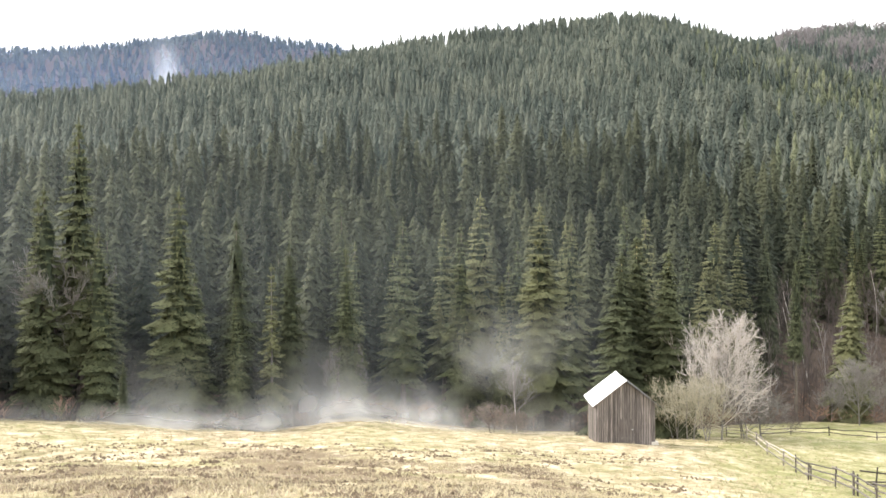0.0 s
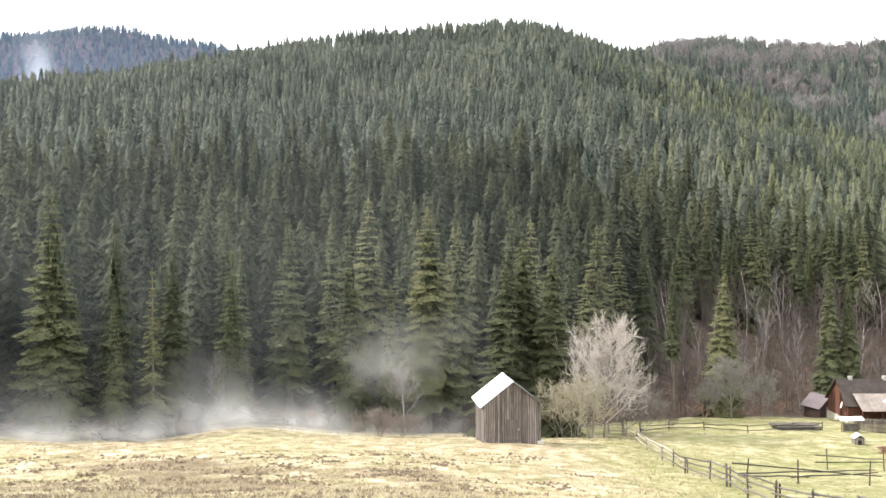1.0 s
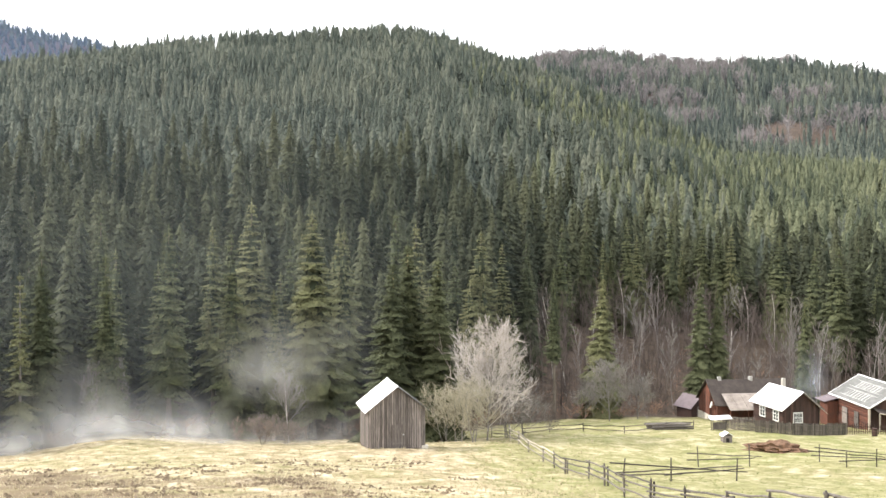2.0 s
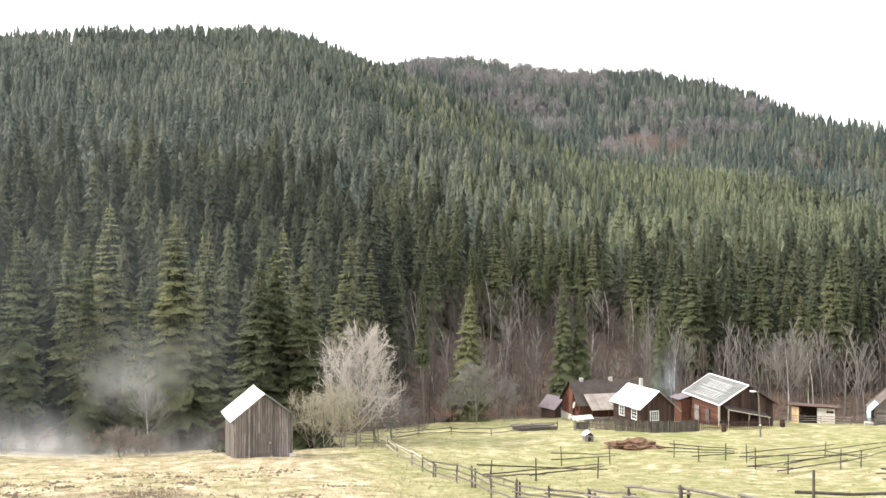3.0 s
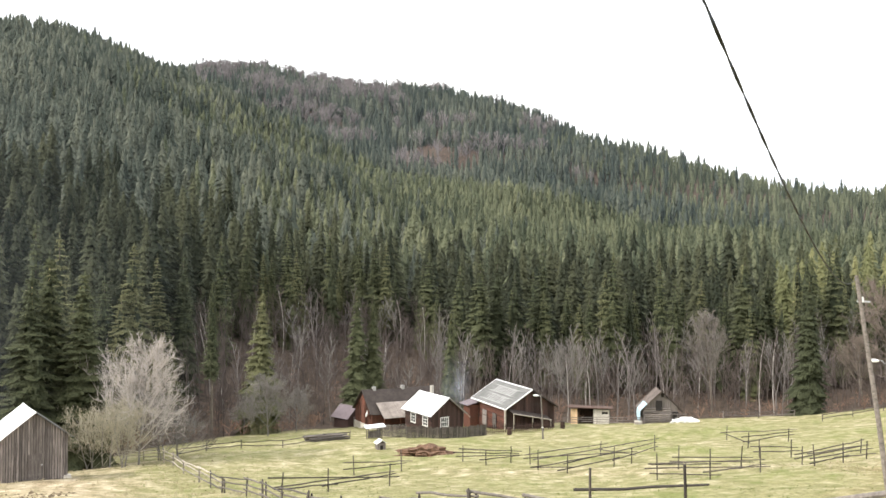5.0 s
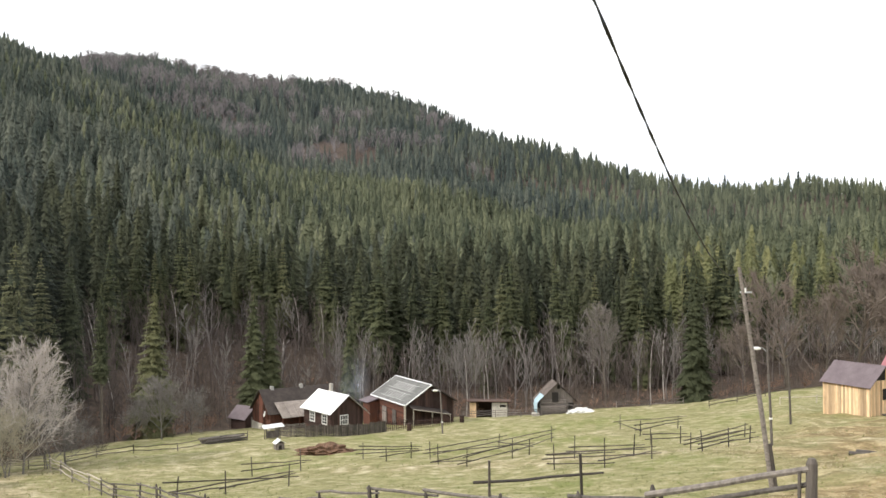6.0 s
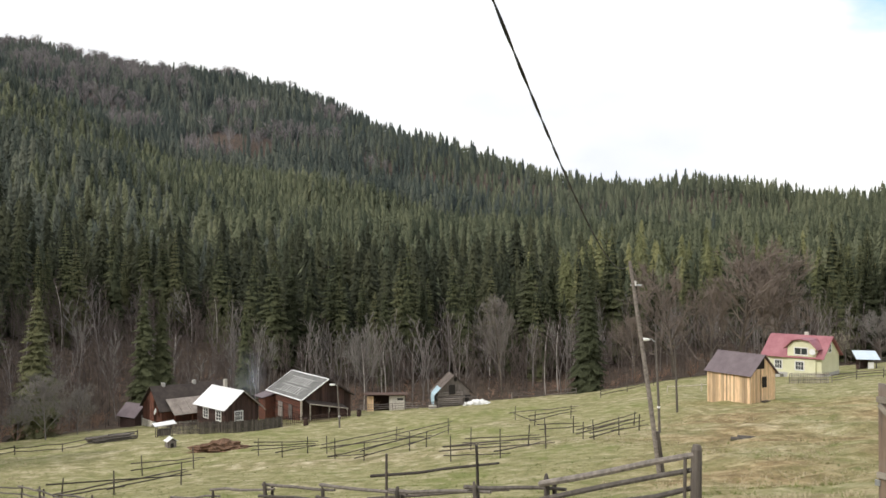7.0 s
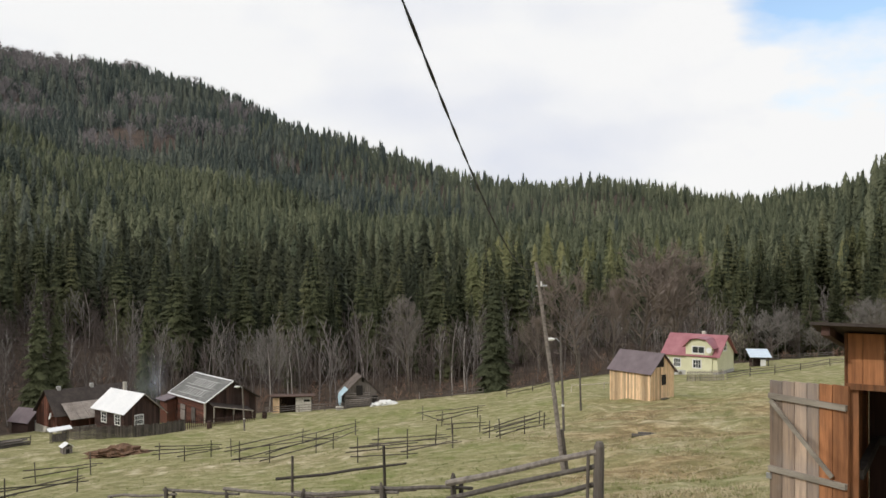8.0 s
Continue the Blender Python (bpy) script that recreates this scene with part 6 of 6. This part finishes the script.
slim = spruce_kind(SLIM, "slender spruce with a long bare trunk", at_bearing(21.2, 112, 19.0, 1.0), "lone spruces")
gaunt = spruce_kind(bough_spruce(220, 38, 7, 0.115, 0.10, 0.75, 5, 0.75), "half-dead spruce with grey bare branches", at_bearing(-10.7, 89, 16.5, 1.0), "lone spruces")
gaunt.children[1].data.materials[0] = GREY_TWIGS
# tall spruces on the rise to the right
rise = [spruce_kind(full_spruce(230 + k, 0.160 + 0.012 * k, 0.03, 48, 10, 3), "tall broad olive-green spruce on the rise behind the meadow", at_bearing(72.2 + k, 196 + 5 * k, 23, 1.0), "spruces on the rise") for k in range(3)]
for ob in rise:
    ob.children[1].data.materials[0] = NEEDLES_OLIVE_LIT
for k, (az, r, h) in enumerate(((71.2, 196, 17), (73.2, 222, 26), (73.6, 198, 21), (75.2, 216, 25), (75.9, 196, 19), (76.6, 222, 28), (77.3, 198, 20),
                                (78.2, 216, 26), (79.0, 197, 20), (79.6, 224, 30), (80.6, 210, 26), (81.6, 222, 29), (71.8, 224, 22))):
    again(rise[k % 3], at_bearing(az, r, h, 1.0 + 0.06 * (k % 4), k))
# broad brown trees and tan bushes below the spruces
for seed, az, r, h, w, twig, lab in (
        (301, 62.4, 150, 19.5, 1.1, BROWN_TWIGS, "broad dense brown leafless tree behind the hut"),
        (302, 66.2, 158, 25.0, 1.0, BROWN_TWIGS, "broad dense brown leafless tree behind the hut"),
        (303, 68.3, 162, 22.5, 1.05, BROWN_TWIGS, "broad dense brown leafless tree behind the yellow house"),
        (304, 73.9, 188, 11.0, 1.25, GREY_TWIGS, "rounded tan leafless tree below the spruces"),
        (305, 76.3, 190, 8.5, 1.3, GREY_TWIGS, "rounded tan leafless tree below the spruces"),
        (306, 79.0, 188, 11.5, 1.3, GREY_TWIGS, "rounded tan leafless tree below the spruces"),
        (307, 71.6, 190, 7.0, 1.4, YELLOW_TWIGS, "low yellowish leafless tree below the spruces")):
    bare_thing(bare_tree(seed, (16, 8, 7, 4), 0.22, 0.85, 0.26, 0.37, 0.0019, 0.012, 0.55, 1, 0.09), BARK, twig, at_bearing(az, r, h, w, 0.7 * seed), lab, "broad leafless trees")


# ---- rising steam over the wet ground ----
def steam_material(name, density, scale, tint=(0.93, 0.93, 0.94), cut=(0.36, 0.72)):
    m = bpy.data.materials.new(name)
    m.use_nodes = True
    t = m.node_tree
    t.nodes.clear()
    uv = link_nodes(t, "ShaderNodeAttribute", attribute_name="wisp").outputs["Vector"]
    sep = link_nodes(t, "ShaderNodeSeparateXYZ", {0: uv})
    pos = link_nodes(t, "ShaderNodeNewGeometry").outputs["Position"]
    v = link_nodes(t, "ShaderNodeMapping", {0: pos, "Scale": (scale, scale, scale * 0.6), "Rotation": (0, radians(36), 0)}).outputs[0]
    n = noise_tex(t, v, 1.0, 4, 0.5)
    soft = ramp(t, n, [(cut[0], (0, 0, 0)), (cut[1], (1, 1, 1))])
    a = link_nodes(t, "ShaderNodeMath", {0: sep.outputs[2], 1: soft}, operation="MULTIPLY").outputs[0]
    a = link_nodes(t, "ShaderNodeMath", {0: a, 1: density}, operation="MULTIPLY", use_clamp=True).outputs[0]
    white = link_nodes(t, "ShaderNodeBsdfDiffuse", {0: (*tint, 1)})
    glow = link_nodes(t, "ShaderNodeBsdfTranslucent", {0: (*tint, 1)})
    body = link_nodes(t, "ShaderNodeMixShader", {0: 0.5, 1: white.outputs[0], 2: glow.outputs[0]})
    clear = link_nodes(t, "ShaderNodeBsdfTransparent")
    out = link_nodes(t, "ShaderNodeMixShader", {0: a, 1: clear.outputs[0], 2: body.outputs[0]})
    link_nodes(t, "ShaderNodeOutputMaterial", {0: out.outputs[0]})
    return m


STEAM = steam_material("steam", 0.80, 0.15, cut=(0.32, 0.80))
THIN_STEAM = steam_material("thin_steam", 0.40, 0.12, cut=(0.42, 0.74))
# tinted see-through sheets: the haze of distance is put into their colour
HAZE = steam_material("thin_haze_sheet", 0.07, 0.012, (0.80, 0.88, 0.97), (0.1, 0.6))
BACK_HAZE = steam_material("back_haze_sheet", 0.022, 0.002, (0.62, 0.74, 0.95), (0.0, 0.5))
FAR_HAZE = steam_material("far_haze_sheet", 0.27, 0.0015, (0.26, 0.44, 0.92), (0.0, 0.5))


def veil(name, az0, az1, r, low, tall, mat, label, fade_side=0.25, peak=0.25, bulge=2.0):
    """A see-through sheet for steam, smoke and haze that leans and curls; thickest near its foot, thinning to nothing
    at its edges.
    """
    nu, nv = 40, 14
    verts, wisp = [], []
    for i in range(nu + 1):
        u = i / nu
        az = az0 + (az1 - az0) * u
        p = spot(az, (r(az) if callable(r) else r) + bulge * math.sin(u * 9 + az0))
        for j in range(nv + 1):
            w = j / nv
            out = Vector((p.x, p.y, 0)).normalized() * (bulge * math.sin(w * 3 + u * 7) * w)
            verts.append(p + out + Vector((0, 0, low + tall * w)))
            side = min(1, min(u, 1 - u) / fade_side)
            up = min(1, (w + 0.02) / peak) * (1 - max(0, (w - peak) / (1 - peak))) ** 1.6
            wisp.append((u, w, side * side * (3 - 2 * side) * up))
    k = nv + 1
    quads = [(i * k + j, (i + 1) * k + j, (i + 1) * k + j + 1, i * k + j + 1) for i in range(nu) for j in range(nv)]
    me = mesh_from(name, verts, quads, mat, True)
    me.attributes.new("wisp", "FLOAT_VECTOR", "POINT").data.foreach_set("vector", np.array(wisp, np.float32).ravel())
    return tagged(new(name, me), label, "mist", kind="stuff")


veil("steam", -20, -6, 79.5, -0.2, 4.0, STEAM, "white steam rising from the wet meadow")
veil("steam", -13, 3, 81.5, -0.2, 4.8, STEAM, "white steam rising from the wet meadow")
veil("steam", -4, 10, 80.5, -0.2, 3.4, STEAM, "white steam rising from the wet meadow")
veil("steam", -29, 9, 77.5, -0.3, 2.6, STEAM, "white steam creeping over the wet meadow")
veil("steam", -24, 6, 83.5, -0.2, 8.5, THIN_STEAM, "thin white steam drifting before the spruces")
veil("steam", -3, 13, 85.0, 0.0, 13.0, THIN_STEAM, "thin white steam drifting before the spruces", 0.35, 0.5)
# added haze sheets that pale and blue whatever stands behind them
veil("haze", -50, 24, 93.0, -4, 60, HAZE, "thin bluish sheet in place of haze before the forest", 0.3, 0.15, 1.0)
veil("haze", 8, 72, lambda az: float(np.interp(az, BEAR2, RIDGE_R)) + 30, -30, 330, BACK_HAZE, "bluish sheet in place of haze before the back hill", 0.2, 0.2, 3.0)
veil("haze", -36, 8, 1150.0, -40, 420, FAR_HAZE, "bluish sheet in place of haze before the far mountain", 0.12, 0.2, 5.0)


PLUME = steam_material("smoke", 0.5, 0.018, (0.85, 0.90, 0.97), (0.38, 0.66))
CHIMNEY = steam_material("chimney_smoke", 0.35, 0.35, (0.75, 0.82, 0.95), (0.3, 0.7))
veil("smoke", -18.4, -15.6, 1450.0, 100, 150, PLUME, "pale smoke rising from the far woods", 0.45, 0.3, 6.0)
veil("smoke", 34.6, 37.4, 108.0, 3.0, 7.0, CHIMNEY, "faint bluish chimney smoke over the cottage", 0.45, 0.3, 0.4)


# ---- clods, tufts and grass ----
def scatter(name, count, r0, r1, a0, a1, templates, size, mat, label, where=None, sink=0.02):
    u = rng.random(count)
    r = np.sqrt(r0 * r0 + u * (r1 * r1 - r0 * r0)) if r1 / r0 < 2 else r0 * (r1 / r0) ** u
    a = rng.uniform(a0, a1, count)
    x, y = r * np.sin(np.radians(a)), r * np.cos(np.radians(a))
    if where is not None:
        ok = where(x, y, a, r)
        x, y = x[ok], y[ok]
    h = rng.uniform(*size, len(x))
    ob = stand_of(name, templates, x, y, h, rng.uniform(0.8, 1.6, len(x)), mat, label, sink, False)
    ob["category"] = "grass" if "grass" in label else "soil"
    return ob


def clod_shape(seed):
    g = np.random.default_rng(seed)
    v = np.array([(1, 0, 0), (-1, 0, 0), (0, 1, 0), (0, -1, 0), (0, 0, 1), (0, 0, -0.4)], float)
    v *= g.uniform(0.6, 1.2, (6, 1))
    f = np.array([(0, 2, 4), (2, 1, 4), (1, 3, 4), (3, 0, 4), (2, 0, 5), (1, 2, 5), (3, 1, 5), (0, 3, 5)])
    return v, f


def tuft_shape(seed, blades=7):
    g = np.random.default_rng(seed)
    v, f = [], []
    for _ in range(blades):
        a, lean = g.uniform(0, 6.283), g.uniform(0.25, 0.9)
        bx, by = g.normal(0, 0.22, 2)
        s = np.array([-math.sin(a), math.cos(a), 0]) * 0.055
        o = np.array([bx, by, 0])
        tip = o + np.array([math.cos(a) * lean, math.sin(a) * lean, g.uniform(0.6, 1.0)])
        c = len(v)
        v += [o - s, o + s, tip]
        f.append((c, c + 1, c + 2))
    return np.array(v), np.array(f)


CLODS = [clod_shape(k) for k in range(5)]
TUFTS = [tuft_shape(k) for k in range(6)]
mucky = lambda x, y, a, r: (lump(x, y, 6, 4) * 2.5 + (12 - a) * 0.18 + 0.7 > 0) & (lump(x, y, 2.2, 9) + 0.6 * lump(x, y, 0.8, 3) > 0.05) & (r < 58 + 6 * lump(x, y, 7, 9))
scatter("clods", 22000, 17, 66, -29, 17, CLODS, (0.04, 0.15), CLOD, "dark clods of earth and manure on the field", mucky)
scatter("dry_grass", 13000, 16, 90, -30, 24, TUFTS, (0.10, 0.26), STRAW, "tufts of dry straw-coloured grass")
scatter("dry_grass", 9000, 12, 85, 58, 82, TUFTS, (0.08, 0.22), STRAW, "tufts of dry straw-coloured grass", lambda x, y, a, r: lump(x, y, 5, 6) > -0.1)
scatter("green_grass", 16000, 12, 110, 16, 82, TUFTS, (0.06, 0.17), GREEN_BLADE, "short tufts of green spring grass")
